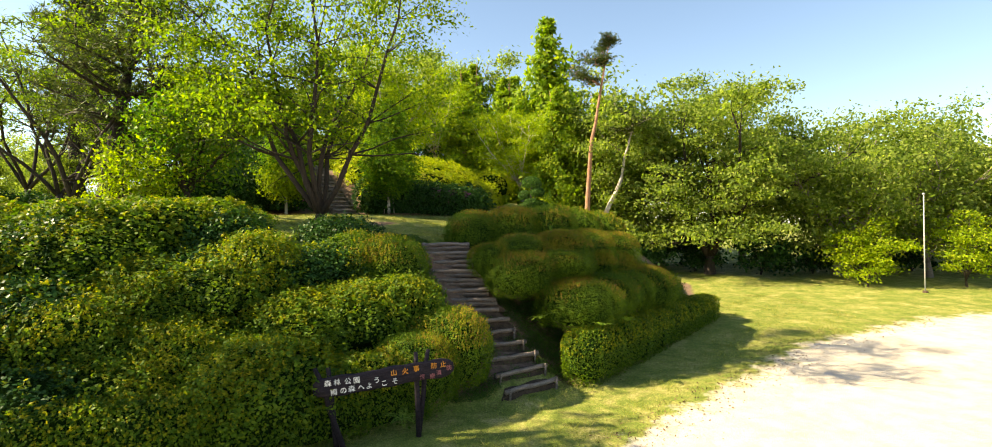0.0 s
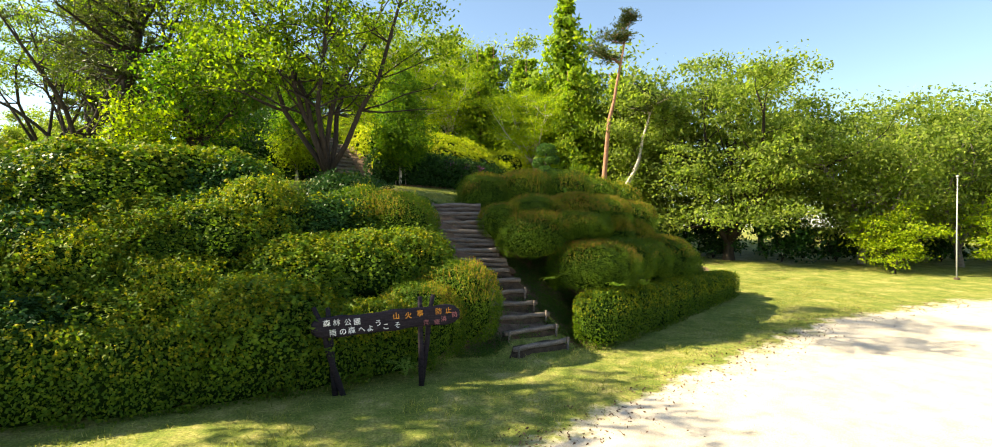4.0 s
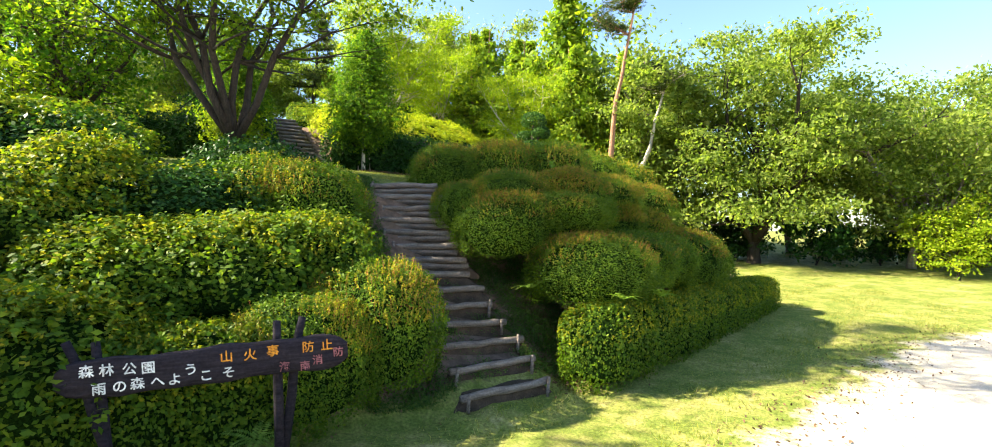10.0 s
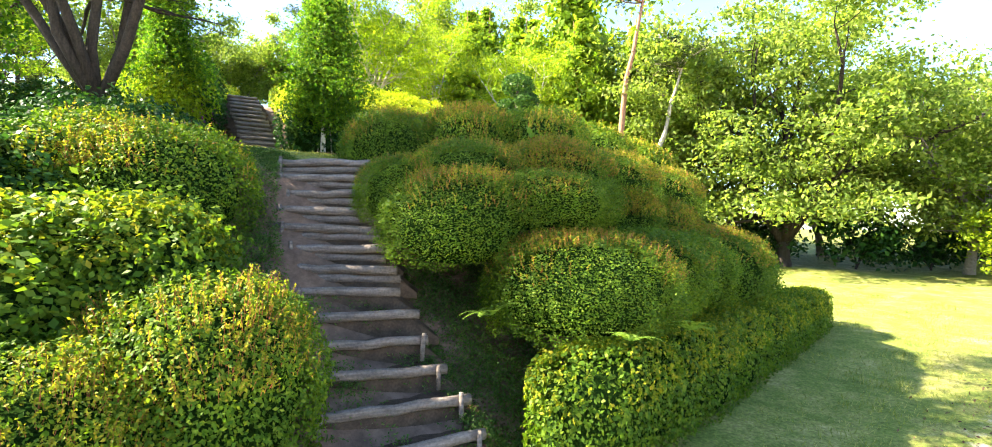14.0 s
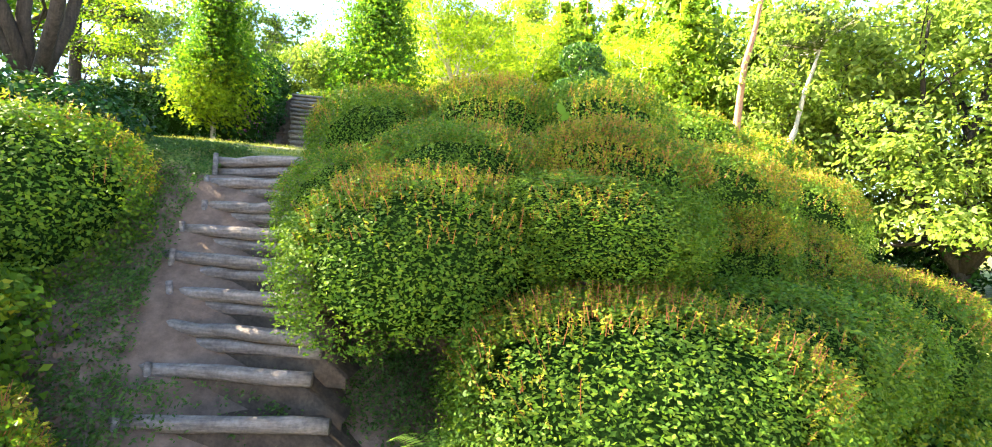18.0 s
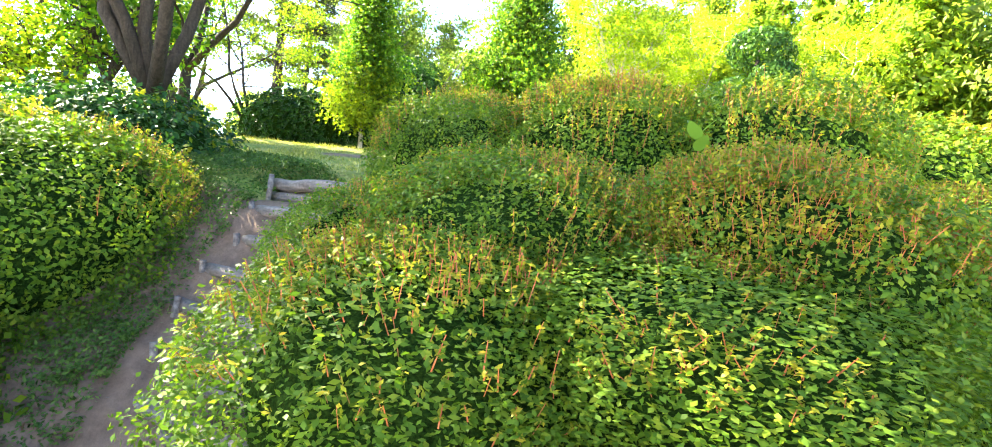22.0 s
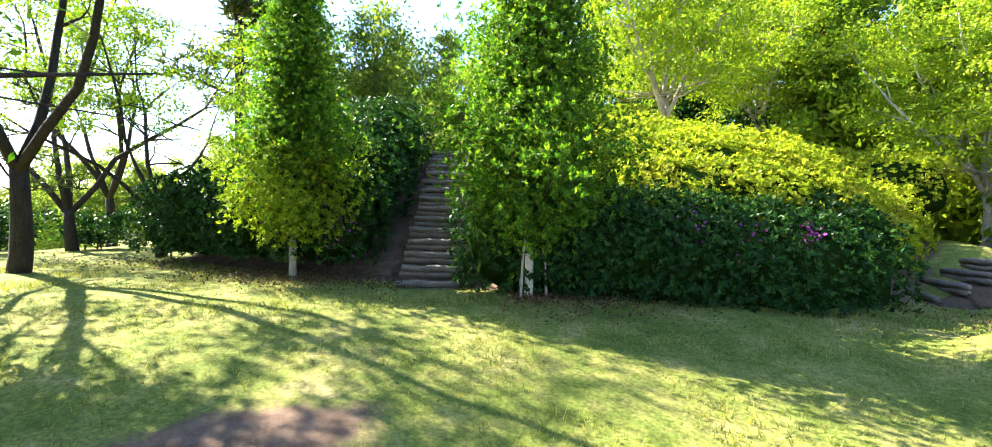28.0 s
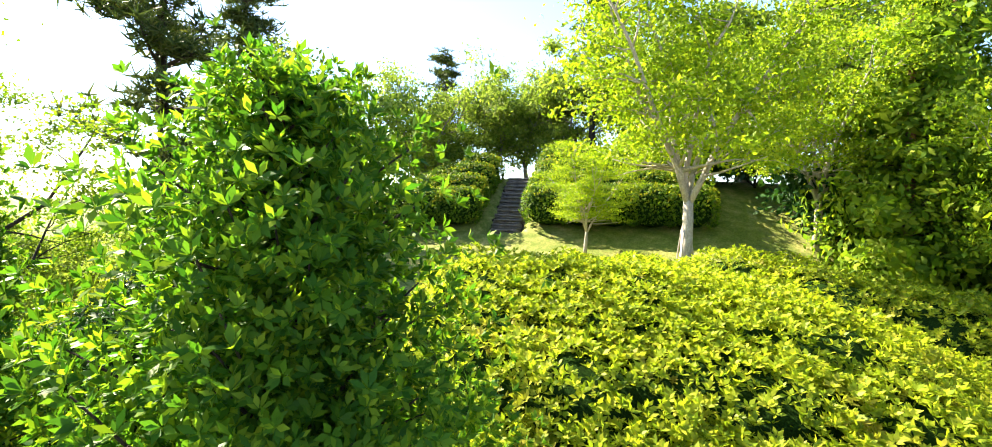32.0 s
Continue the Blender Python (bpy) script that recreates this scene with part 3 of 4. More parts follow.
def put(kind, x, y, top, s=1.0, turn=None, flat=1.0, label="clipped round azalea bush with fresh yellowish shoots", group="azalea bushes", name="azalea_bush", sx=1.0, pick=None):
    sz = s * flat
    k = rb.randrange(len(kind)) if pick is None else pick
    return bush(name, kind[k], (x, y, top - HALF[id(kind)] * sz), rb.uniform(0, 6.28) if turn is None else radians(turn), (s * sx, s, sz), label, group)


# beside the steps, on the side of the clearing
for x, y, top, s, f, sx in ((0.48, 12.72, 2.94, 1.02, 0.7, 1.0), (1.4, 13.0, 3.0, 1.0, 0.5, 1.0), (1.9, 12.45, 2.26, 1.06, 0.7, 1.0), (2.6, 13.35, 2.32, 1.0, 0.74, 1.0), (3.3, 14.4, 2.3, 1.0, 0.74, 1.0), (2.55, 14.5, 2.9, 0.82, 0.8, 1.0)):
    put(FINE_GOLD if y > 14.45 else NEAR if x < 2.2 else FINE, x, y, top, s, None, f, sx=sx)
put(FINE_GOLD, 4.2, 15.45, 2.3, 1.0, None, 0.85)
put(MID, 5.1, 16.8, 1.95, 1.05, None, 0.9)
put(FINE_GOLD, 3.2, 15.5, 2.8, 1.0, None, 0.85)
put(GOLD, 4.1, 17.0, 2.4, 1.05)
for k in range(8):
    u = k / 7
    put(CLIP, 2.05 + 4.78 * u, 11.75 + 5.9 * u, 1.22 - 0.12 * u + 0.03 * math.sin(k * 2.3), 0.8, 50 + 4 * math.sin(k), 1.2, "low clipped azalea hedge along the lawn", "lawn hedge", "azalea_hedge", sx=1.2)
for x, y, top, s in ((-0.2, 13.0, 3.15, 0.68), (0.55, 13.1, 3.35, 0.82), (1.55, 13.6, 3.4, 0.8), (2.5, 14.75, 3.4, 0.84), (3.5, 16.0, 3.3, 0.86)):
    put(NEAR if x < 1 else FINE_GOLD, x, y, top, s, None, 0.85, pick=1)
for x, y, top, s in ((-0.75, 14.4, 4.0, 0.9), (0.3, 14.6, 4.1, 0.95), (1.35, 15.05, 4.12, 0.92), (2.35, 16.0, 4.0, 0.88), (3.3, 17.1, 3.9, 0.88)):
    put(NEAR if x < 1 else FINE if x < 2 else BIG, x, y, top, s, pick=2)
# the other side of the steps
put(FINE, -1.15, 10.5, 1.95, 1.0, flat=1.1)
put(FINE, -1.65, 9.8, 1.6, 0.9, flat=1.05)
put(FINE, -2.72, 12.25, 3.4, 1.1, None, 0.9)
put(BIG, -3.4, 12.1, 3.4, 1.05, None, 0.95)
put(DARK, -3.75, 13.25, 3.78, 1.02, label="dense dark clipped azalea bush at the head of the steps")
put(DARK, -4.2, 13.0, 3.85, 1.05)
put(MID, -2.05, 11.1, 2.5, 0.95)
# the hillside to the far flank, in rows up the slope
U, N = Vector((-0.874, -0.485)), Vector((-0.485, 0.874))
k = 0
s = 2.2
while s < 13:
    p = Vector((-0.2, 10.1)) + U * s + N * (0.2 + 0.08 * math.sin(s))
    if not 7.4 < s < 8.0:
        put(CLIP, p.x, p.y, gz(p.x, p.y) + rb.uniform(1.0, 1.12), 1.02, 29 + rb.uniform(-4, 4), 1.02, "clipped azalea hedge with a shaded upright face and yellow top", "foot hedge", "azalea_hedge")
    s += 1.15
for row, (d, h) in enumerate(((0.75, 1.2), (1.35, 1.0), (2.2, 1.0), (3.1, 0.95), (4.0, 0.9), (4.9, 0.8))):
    s = 1.7 + (row % 2) * 0.5
    while s < 15.5:
        p = Vector((-0.2, 10.1)) + U * (s + rb.uniform(-0.25, 0.25)) + N * (d + rb.uniform(-0.35, 0.35))
        taken = (p.x + 1.0) ** 2 + (p.y - 10.35) ** 2 < 0.9 or (p.x + 2.3) ** 2 + (p.y - 12.3) ** 2 < 1.0 or (p.x > -3.6 and p.y > 11.7)
        if not taken and not (row > 3 and abs(p.x + 4.7) < 0.8) and not (row == 0 and s < 3.2):
            r = rb.random()
            kind = GOLD if r < (0.75 if row < 1 and s > 3.5 else 0.55 if row < 3 and s > 3.5 else 0.25) else DARK if r > 0.8 else MID
            kind = FAR if row > 3 and s > 4.5 else kind
            put(kind, p.x, p.y, gz(p.x, p.y) + h * rb.uniform(0.75, 1.15), rb.uniform(0.95, 1.4), None, rb.uniform(0.7, 1.0), "loosely clipped azalea on the slope with patchy yellow shoots")
        s += rb.uniform(0.75, 1.05)
# hedges of the mound
def by_stairs(x, y):
    """How far a place lies to the side of the flight up the mound."""
    return abs((x + 5.97) * 0.8089 + (y - 20.65) * 0.5879)


lab, grp = "thick broad-leaved azalea hedge on the mound", "mound hedge"
# front row in the dark leaf colour, which paints the hedge's shaded face
for k in range(7):
    u = k / 6
    x, y = -4.75 + 3.4 * u, 21.65 + 2.0 * u + (0.7 if k == 6 else 0)
    put(BROAD_SHADED, x, y, 5.65 - 0.42 * u, 1.0, rb.uniform(-15, 15) + 30, 1.0, lab, grp, "mound_bush")
for row, (d, top) in enumerate(((0.9, 6.25), (1.8, 6.75), (2.7, 7.1), (3.6, 7.3), (4.5, 7.3), (5.5, 7.2), (6.5, 7.05))):
    for k in range(6):
        u = k / 5.4
        if row > 4 and k < 3:
            continue
        x, y = -5.25 + 4.1 * u - 0.55 * d + rb.uniform(-0.12, 0.12), 21.6 + 2.8 * u + 0.84 * d
        if by_stairs(x, y) < 1.5:
            continue
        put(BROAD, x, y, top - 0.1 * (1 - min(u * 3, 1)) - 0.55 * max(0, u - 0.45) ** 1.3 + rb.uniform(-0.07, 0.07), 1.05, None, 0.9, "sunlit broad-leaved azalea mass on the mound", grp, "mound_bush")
for k in range(4):
    x, y = -1.55 + 0.2 * k, 24.9 + 1.0 * k
    put(BROAD_SHADED if k == 0 else BROAD, x, y, 5.55 + 0.12 * k, 1.0, None, 1.0, lab, grp, "mound_bush")
for k in range(5):
    x, y = -2.45 + 0.2 * k, 26.0 + 1.1 * k
    put(BROAD, x, y, 6.45 - 0.05 * k, 1.05, None, 0.95, "sunlit broad-leaved azalea mass on the mound", grp, "mound_bush")
for k in range(6):
    x, y = -4.6 + 0.85 * k, 30.0 + 0.25 * math.sin(2.0 * k)
    put(BROAD, x, y, 7.3 - 0.12 * k, 1.0, None, 0.9, "sunlit broad-leaved azalea at the back of the mound", grp, "mound_bush")
for row in range(4):
    for k in range(6):
        x, y = -7.55 - 0.95 * k - 0.62 * row, 20.95 - 0.15 * k + 0.95 * row
        if by_stairs(x, y) > 1.3:
            put(BROAD_SHADED if row == 0 or k < 3 else BROAD, x, y, gz(x, y) + (1.7 if row == 0 else 1.9 if k < 2 else 1.4), 1.0, None, 0.95, lab, grp, "mound_bush")
# clipped rows of the crest beyond the mound
for row in range(4):
    for k in range(11):
        u = (k - 5) * 1.15
        x, y = -13.3 + 0.93 * u - 0.45 * row * 1.3 + 0.2, 34.4 + 0.36 * u + 0.9 * row * 1.3
        a = Vector((x + 13.35, y - 34.0))
        off = abs(a.x * 0.8716 + a.y * 0.4903)
        if off > 1.35:
            put(FAR, x, y, gz(x, y) + 1.4, 1.0, 21, 1.0, "distant clipped azalea in a terraced row", "crest hedge", "azalea_bush")


# ---- trees ----
def mesh_of(name, bm, mat):
    me = bpy.data.meshes.new(name)
    bm.to_mesh(me)
    bm.free()
    me.polygons.foreach_set("use_smooth", [True] * len(me.polygons))
    me.materials.append(mat)
    return me


def broad_tree(seed, height, spread, fork, trunk_r, leaf_mat, bark, n_leaves, leaf, stems=4, clump=0.55, lean=(0, 0), flat=0.45, bare=0.0, low=0.8, drop=0.35, twigs=2, pruned=None):
    """A forked tree: trunk, limbs and side branches in one mesh, leaves in loose tiers round the outer branches."""
    rnd, rng = random.Random(seed), np.random.default_rng(seed)
    bm = bmesh.new()
    pts, rad, a = limb(rnd, Vector((0, 0, -0.15)), (lean[0], lean[1], 1), fork + 0.15, trunk_r * 1.25, trunk_r * 0.85, 0.06, 4)
    tube(bm, pts, rad, 9)
    tips = []
    for k in range(stems):
        az = 6.2832 * (k + rnd.uniform(-0.25, 0.25)) / stems
        out = spread * rnd.uniform(0.5, 0.9)
        if pruned is not None and math.cos(az - pruned) > 0.35:
            out *= 0.35
        up = (height - fork) * rnd.uniform(0.7, 0.95)
        way = Vector((math.cos(az) * out * 0.8, math.sin(az) * out * 0.8, up * 0.85))
        p2, r2, a2 = limb(rnd, pts[-1] - Vector((0, 0, 0.1)), way, math.hypot(out, up) * 0.9, trunk_r * 0.62, trunk_r * 0.14, 0.19, 7, 0.03)
        tube(bm, p2, r2, 7)
        for j in range(1, 8):
            if p2[j].z < fork * low - 0.7 or (pruned is not None and p2[j].x * math.cos(pruned) + p2[j].y * math.sin(pruned) > 1.5):
                continue
            for s in range(twigs):
                d = Vector((rnd.gauss(0, 1), rnd.gauss(0, 1), rnd.uniform(0.1, 0.8)))
                d = (d.normalized() + Vector((math.cos(az), math.sin(az), 0)) * 0.6).normalized()
                ln = spread * rnd.uniform(0.28, 0.6) * (1.15 - j / 12)
                p3, r3, a3 = limb(rnd, p2[j], d, ln, r2[j] * 0.45 + 0.006, 0.006, 0.2, 4, 0.0)
                tube(bm, p3, r3, 4)
                tips += [p3[3], p3[4]]
                for q in range(2):
                    d2 = (d + Vector((rnd.gauss(0, 0.8), rnd.gauss(0, 0.8), rnd.gauss(0, 0.25)))).normalized()
                    p4, r4, _ = limb(rnd, p3[2 + q], d2, ln * 0.6, 0.008, 0.003, 0.2, 3)
                    tube(bm, p4, r4, 3)
                    tips += [p4[3]]
    trunk = mesh_of("trunk", bm, bark)
    tips = [t for t in tips if t.z > fork * low and (pruned is None or t.x * math.cos(pruned) + t.y * math.sin(pruned) < 1.9)]
    rnd.shuffle(tips)
    tips = tips[: int(len(tips) * (1 - bare))]
    c = np.array(tips)
    per = max(1, n_leaves // len(c))
    big = rng.uniform(0.6, 1.4, len(c))
    cc = np.repeat(c, per, 0)
    off = rng.normal(size=cc.shape) * np.array([clump, clump, clump * flat]) * 0.55 * np.repeat(big, per)[:, None]
    out = unit(off * 0.8 + np.array([0, 0, 0.5]))
    v = leaves(rng, cc + off, out, leaf, 0.5, drop, 0.8)
    return [("trunk", trunk), ("crown", quads_mesh("crown", v, leaf_mat))]


def cone_tree(seed, height, spread, bare_low, trunk_r, leaf_mat, bark, n_leaves, leaf, droop=0.1, wide=0.45, power=0.8, tiers=34, fill=0.16, second=None, lean=(0, 0), whorl=0):
    """A pointed tree with branches all the way up and leaves along them."""
    rnd, rng = random.Random(seed), np.random.default_rng(seed)
    bm = bmesh.new()
    pts, rad, _ = limb(rnd, (0, 0, -0.15), (lean[0], lean[1], 1), height + 0.1, trunk_r * 1.15, 0.012, 0.012, 8)
    tube(bm, pts, rad, 9)
    trunk = mesh_of("trunk", bm, bark)
    bm = bmesh.new()
    cs, ws = [], []
    for k in range(tiers):
        u = (k + rnd.random()) / tiers
        z = bare_low + (height - bare_low) * u
        r = spread * (1 - u) ** power * rnd.uniform(0.75, 1.1) * min(1, 0.6 + 3.5 * u) + 0.06
        for s in range(5):
            az = k * 2.4 + s * 1.257 + rnd.uniform(-0.4, 0.4)
            d = Vector((math.cos(az), math.sin(az), 0.35 - droop + 0.4 * u))
            p, q, _ = limb(rnd, (lean[0] * z, lean[1] * z, z - 0.25 * r), d, r * rnd.uniform(0.75, 1.1), 0.012 + trunk_r * 0.16 * (1 - u), 0.004, 0.12, 4)
            tube(bm, p, q, 4)
            for j in range(1, 5):
                cs.append(p[j])
                ws.append(0.05 + r * fill)
    limbs = ("branch", mesh_of("branch", bm, M_BARK))
    c, w = np.array(cs), np.array(ws)
    pick = rng.choice(len(c), n_leaves, p=w**1.5 / (w**1.5).sum())
    cc, wc = c[pick], w[pick][:, None]
    off = rng.normal(size=cc.shape) * wc * np.array([1, 1, 0.7])
    out = unit((cc - cc[:, 2:] * np.array([lean[0], lean[1], 1])) * 0.8 + off + np.array([0, 0, 0.45]))
    v = rosettes(rng, cc + off, out, leaf, whorl, wide) if whorl else leaves(rng, cc + off, out, leaf, wide, droop, 0.6)
    if second is None:
        return [("trunk", trunk), limbs, ("crown", quads_mesh("crown", v, leaf_mat))]
    z = np.tile(cc[:, 2] + 0.25 * rng.normal(size=len(cc)), max(1, whorl))
    pale = z < second[1]
    return [("trunk", trunk), limbs, ("crown", quads_mesh("crown", v[~pale], leaf_mat)), ("lower_crown", quads_mesh("lower_crown", v[pale], second[0]))]


def pine_tree(seed, height, spread, crown_low, trunk_r, bark, n_tufts, bend=0.12, leaf_mat=None, lean=(0, 0), tuft=0.16, limbs=4, dead=0.0):
    """A pine: bare bent trunk, level limbs, tufts of needles in flat plates."""
    rnd, rng = random.Random(seed), np.random.default_rng(seed)
    bm = bmesh.new()
    pts, rad, _ = limb(rnd, (0, 0, -0.15), (lean[0], lean[1], 1), height, trunk_r * 1.2, 0.03, bend, 10, 0.05)
    tube(bm, pts, rad, 9)
    cs = []
    for i, p in enumerate(pts):
        if p.z < crown_low:
            continue
        u = (p.z - crown_low) / max(0.1, height - crown_low)
        for s in range(limbs):
            az = rnd.uniform(0, 6.28)
            r = spread * (1.05 - 0.65 * u) * rnd.uniform(0.45, 1.0)
            q, rr, a = limb(rnd, p, (math.cos(az), math.sin(az), 0.15 + 0.3 * u), r, rad[i] * 0.42 + 0.01, 0.008, 0.2, 5, 0.02)
            tube(bm, q, rr, 5)
            for j in range(2, 6):
                for _ in range(3):
                    d = Vector((rnd.gauss(0, 1), rnd.gauss(0, 1), 0.2)).normalized()
                    w, ww, _ = limb(rnd, q[j], d, r * 0.28, 0.01, 0.004, 0.2, 2)
                    tube(bm, w, ww, 4)
                    if rnd.random() > dead:
                        cs += [w[1], w[2]]
    trunk = mesh_of("trunk", bm, bark)
    c = np.array(cs)
    per = max(1, n_tufts // len(c))
    cc = np.repeat(c, per, 0) + rng.normal(size=(len(c) * per, 3)) * np.array([0.16, 0.16, 0.06]) * spread * 0.45
    cc = np.repeat(cc, 9, 0)
    way = unit(rng.normal(size=cc.shape) * np.array([1, 1, 0.6]) + np.array([0, 0, 0.5]))
    side = unit(np.cross(way, rng.normal(size=cc.shape)))
    s = tuft * rng.uniform(0.7, 1.2, len(cc))[:, None]
    v = np.stack([cc - side * s * 0.07, cc + side * s * 0.07, cc + way * s], 1)
    return [("trunk", trunk), ("crown", quads_mesh("crown", v, leaf_mat or M_PINE))]


def plant(name, meshes, x, y, label, group="", turn=0.0, s=1.0, z=None, category="tree", tall=1.0):
    e = tagged(new(name), label, category, group)
    e.matrix_world = Matrix.LocRotScale((x, y, gz(x, y) if z is None else z), Euler((0, 0, turn)), (s, s, s * tall))
    for nm, me in meshes:
        o = new(nm, me)
        o.parent = e
        if nm != "trunk":
            o["kind"] = "stuff"
    return e


plant("cherry_tree", broad_tree(3, 8.4, 4.3, 0.6, 0.125, M_CHERRY, M_BARK, 30000, 0.105, 7, 0.45, flat=0.5, low=3.9, twigs=3, pruned=0.75), -4.75, 13.6, "spreading cherry tree with several dark stems on the slope", turn=0.6)
plant("pine_tree", pine_tree(8, 7.5, 3.4, 2.5, 0.24, M_BARK, 1900, 0.05, limbs=5, dead=0.15, tuft=0.24), -11.3, 14.9, "dark-barked pine with sparse level limbs")
plant("leaning_tree", broad_tree(21, 5.5, 1.9, 0.6, 0.12, M_PINE, M_BARK, 1200, 0.1, 3, 0.3, bare=0.7, low=2), -11.7, 14.2, "thin dark leaning stems with few leaves")
SPREADING = broad_tree(14, 10.0, 6.2, 0.9, 0.24, M_WOODS, M_BARK, 60000, 0.17, 10, 0.68, flat=0.4, low=1.2)
plant("spreading_tree", SPREADING, 11.6, 28.6, "large spreading broad-leaved tree at the lawn edge", s=1.13)
WOOD = [broad_tree(60 + k, 8.5, 3.8, 0.9, 0.16, M_WOODS, M_BARK_GREY, 17000, 0.2, 7, 0.72, flat=0.6, low=1.0) for k in range(2)]
WOOD_FAR = [broad_tree(66 + k, 8.5, 3.8, 0.9, 0.16, M_WOODS, M_BARK_GREY, 17000, 0.22, 5, 0.75, flat=0.6, low=1.0, twigs=1) for k in range(2)]
BRIGHT = [broad_tree(70, 8.0, 3.4, 1.6, 0.12, M_YELLOW, M_BARK_PALE, 30000, 0.11, 6, 0.6, flat=0.3, low=1.5)]
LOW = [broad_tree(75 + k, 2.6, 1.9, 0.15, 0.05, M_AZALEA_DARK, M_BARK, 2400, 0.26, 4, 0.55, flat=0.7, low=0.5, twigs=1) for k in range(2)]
grp = "trees at the lawn edge"
for x, y, s, k in ((17.5, 27.0, 0.9, 0), (21.5, 26.0, 0.85, 1), (26.0, 27.0, 0.9, 0), (15.5, 33.0, 1.0, 1), (31.0, 28.5, 0.95, 1), (36.0, 30.0, 1.0, 0), (22.0, 33.0, 1.05, 1), (8.2, 33.0, 1.25, 0), (28.0, 34.0, 1.1, 0)):
    plant("woodland_tree", WOOD[k], x, y, "leafy broad-leaved tree in evening light", grp, rb.uniform(0, 6), s * 1.14)
# dark-leaved shrubs added to stand in for the shaded gaps between the trunks
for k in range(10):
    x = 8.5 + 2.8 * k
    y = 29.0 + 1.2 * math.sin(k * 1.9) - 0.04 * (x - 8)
    plant("woodland_shrub", LOW[k % 2], x, y, "dark shrub added to fill the shaded gap below the trees", "undergrowth", rb.uniform(0, 6), rb.uniform(0.8, 1.15), category="shrub")
plant("young_maple", broad_tree(33, 3.2, 1.7, 0.4, 0.05, M_YELLOW, M_BARK, 6000, 0.13, 5, 0.4, flat=0.3, low=0.6), 16.7, 23.6, "young bright green maple with tiered branches")
plant("young_maple", broad_tree(34, 3.6, 1.9, 0.4, 0.05, M_YELLOW, M_BARK, 5000, 0.13, 5, 0.4, flat=0.3, low=0.6), 20.5, 22.8, "young bright green maple beside the metal pole")
plant("red_pine", pine_tree(17, 9.6, 2.2, 6.9, 0.13, M_BARK_RED, 1500, 0.055), 4.7, 27.6, "slender red pine with a bent bare trunk", turn=2.0)
plant("leaning_pine", pine_tree(18, 6.4, 1.6, 4.6, 0.12, M_BARK_PALE, 700, 0.11, lean=(0.55, 0.1)), 5.1, 27.4, "pale leaning trunk beside the red pine")
CONE = cone_tree(40, 10.0, 2.7, 0.5, 0.2, M_CONIFER, M_BARK_RED, 13000, 0.3, 0.3, 0.45, 0.65, 30, 0.12)
for x, y, s in ((3.6, 30.3, 0.8), (0.6, 36.0, 1.0), (-2.2, 37.0, 0.9), (3.4, 33.5, 1.35), (6.2, 31.0, 0.9), (-1.6, 41.0, 1.0), (1.5, 38.5, 1.1)):
    plant("cedar_tree", CONE, x, y, "tall pointed conifer with light green sprays", "conifers by the mound", rb.uniform(0, 6), s)
YOUNG = cone_tree(44, 4.45, 1.38, 0.92, 0.055, M_DEEP, M_WRAP, 15000, 0.06, -0.15, 0.4, 0.44, 30, 0.15, lean=(0.02, -0.03), whorl=8)
YOUNG_2 = cone_tree(45, 4.8, 1.15, 0.75, 0.055, M_DEEP, M_BARK_PALE, 11000, 0.064, -0.1, 0.4, 0.62, 30, 0.16, (M_YELLOW, 1.8), whorl=8)
plant("young_evergreen", YOUNG, -4.36, 20.85, "young pointed evergreen with a white-wrapped trunk", "young evergreens")
plant("young_evergreen", YOUNG_2, -8.04, 19.8, "young pointed evergreen with a bright yellow-green lower crown", "young evergreens", 2.0)
LEFT = [broad_tree(82 + k, 7.4, 3.3, 0.9 + 0.5 * k, 0.11, M_CHERRY, M_BARK, 9500, 0.09, 4, 0.5, flat=0.35, bare=0.25, low=3.4 - 0.9 * k) for k in range(2)]
for x, y, s, k in ((-11.75, 17.35, 1.25, 1), (-13.2, 20.0, 0.8, 0), (-16.2, 19.3, 1.1, 0), (-19.0, 21.0, 1.1, 1)):
    plant("cherry_tree", LEFT[k], x, y, "thin-crowned cherry tree with dark forked stems", "cherry trees on the upper lawn", rb.uniform(0, 6), s)
plant("multi_stem_tree", BRIGHT[0], -6.15, 31.6, "bright yellow-green tree with pale slender stems", "bright trees", 0.5, 1.08)
for x, y, s in ((1.5, 31.5, 0.85), (-9.8, 33.5, 0.45), (-4.3, 37.5, 0.95)):
    plant("multi_stem_tree", BRIGHT[0], x, y, "bright yellow-green tree on the flank of the mound", "bright trees", rb.uniform(0, 6), s)
grp = "woods behind the mound"
for x, y, s, k in ((-19.5, 41.0, 0.75, 0), (-16.5, 43.0, 0.8, 1), (-23.0, 39.5, 0.7, 1), (-11.5, 44.5, 0.9, 1), (-7.5, 42.5, 1.15, 0), (-3.5, 43.0, 1.25, 0), (-14.0, 48.0, 0.9, 1), (-27.0, 38.0, 0.8, 1), (4.5, 40.0, 1.35, 1), (6.8, 36.0, 1.3, 0), (6.8, 30.5, 0.85, 1), (0.0, 45.0, 1.1, 1), (-9.5, 49.0, 1.0, 0), (-31.0, 33.0, 0.8, 0), (-13.8, 26.5, 0.65, 1), (-16.5, 28.0, 0.6, 0)):
    plant("woodland_tree", (WOOD_FAR if y > 38 else WOOD)[k], x, y, "leafy broad-leaved tree behind the mound", grp, rb.uniform(0, 6), s)
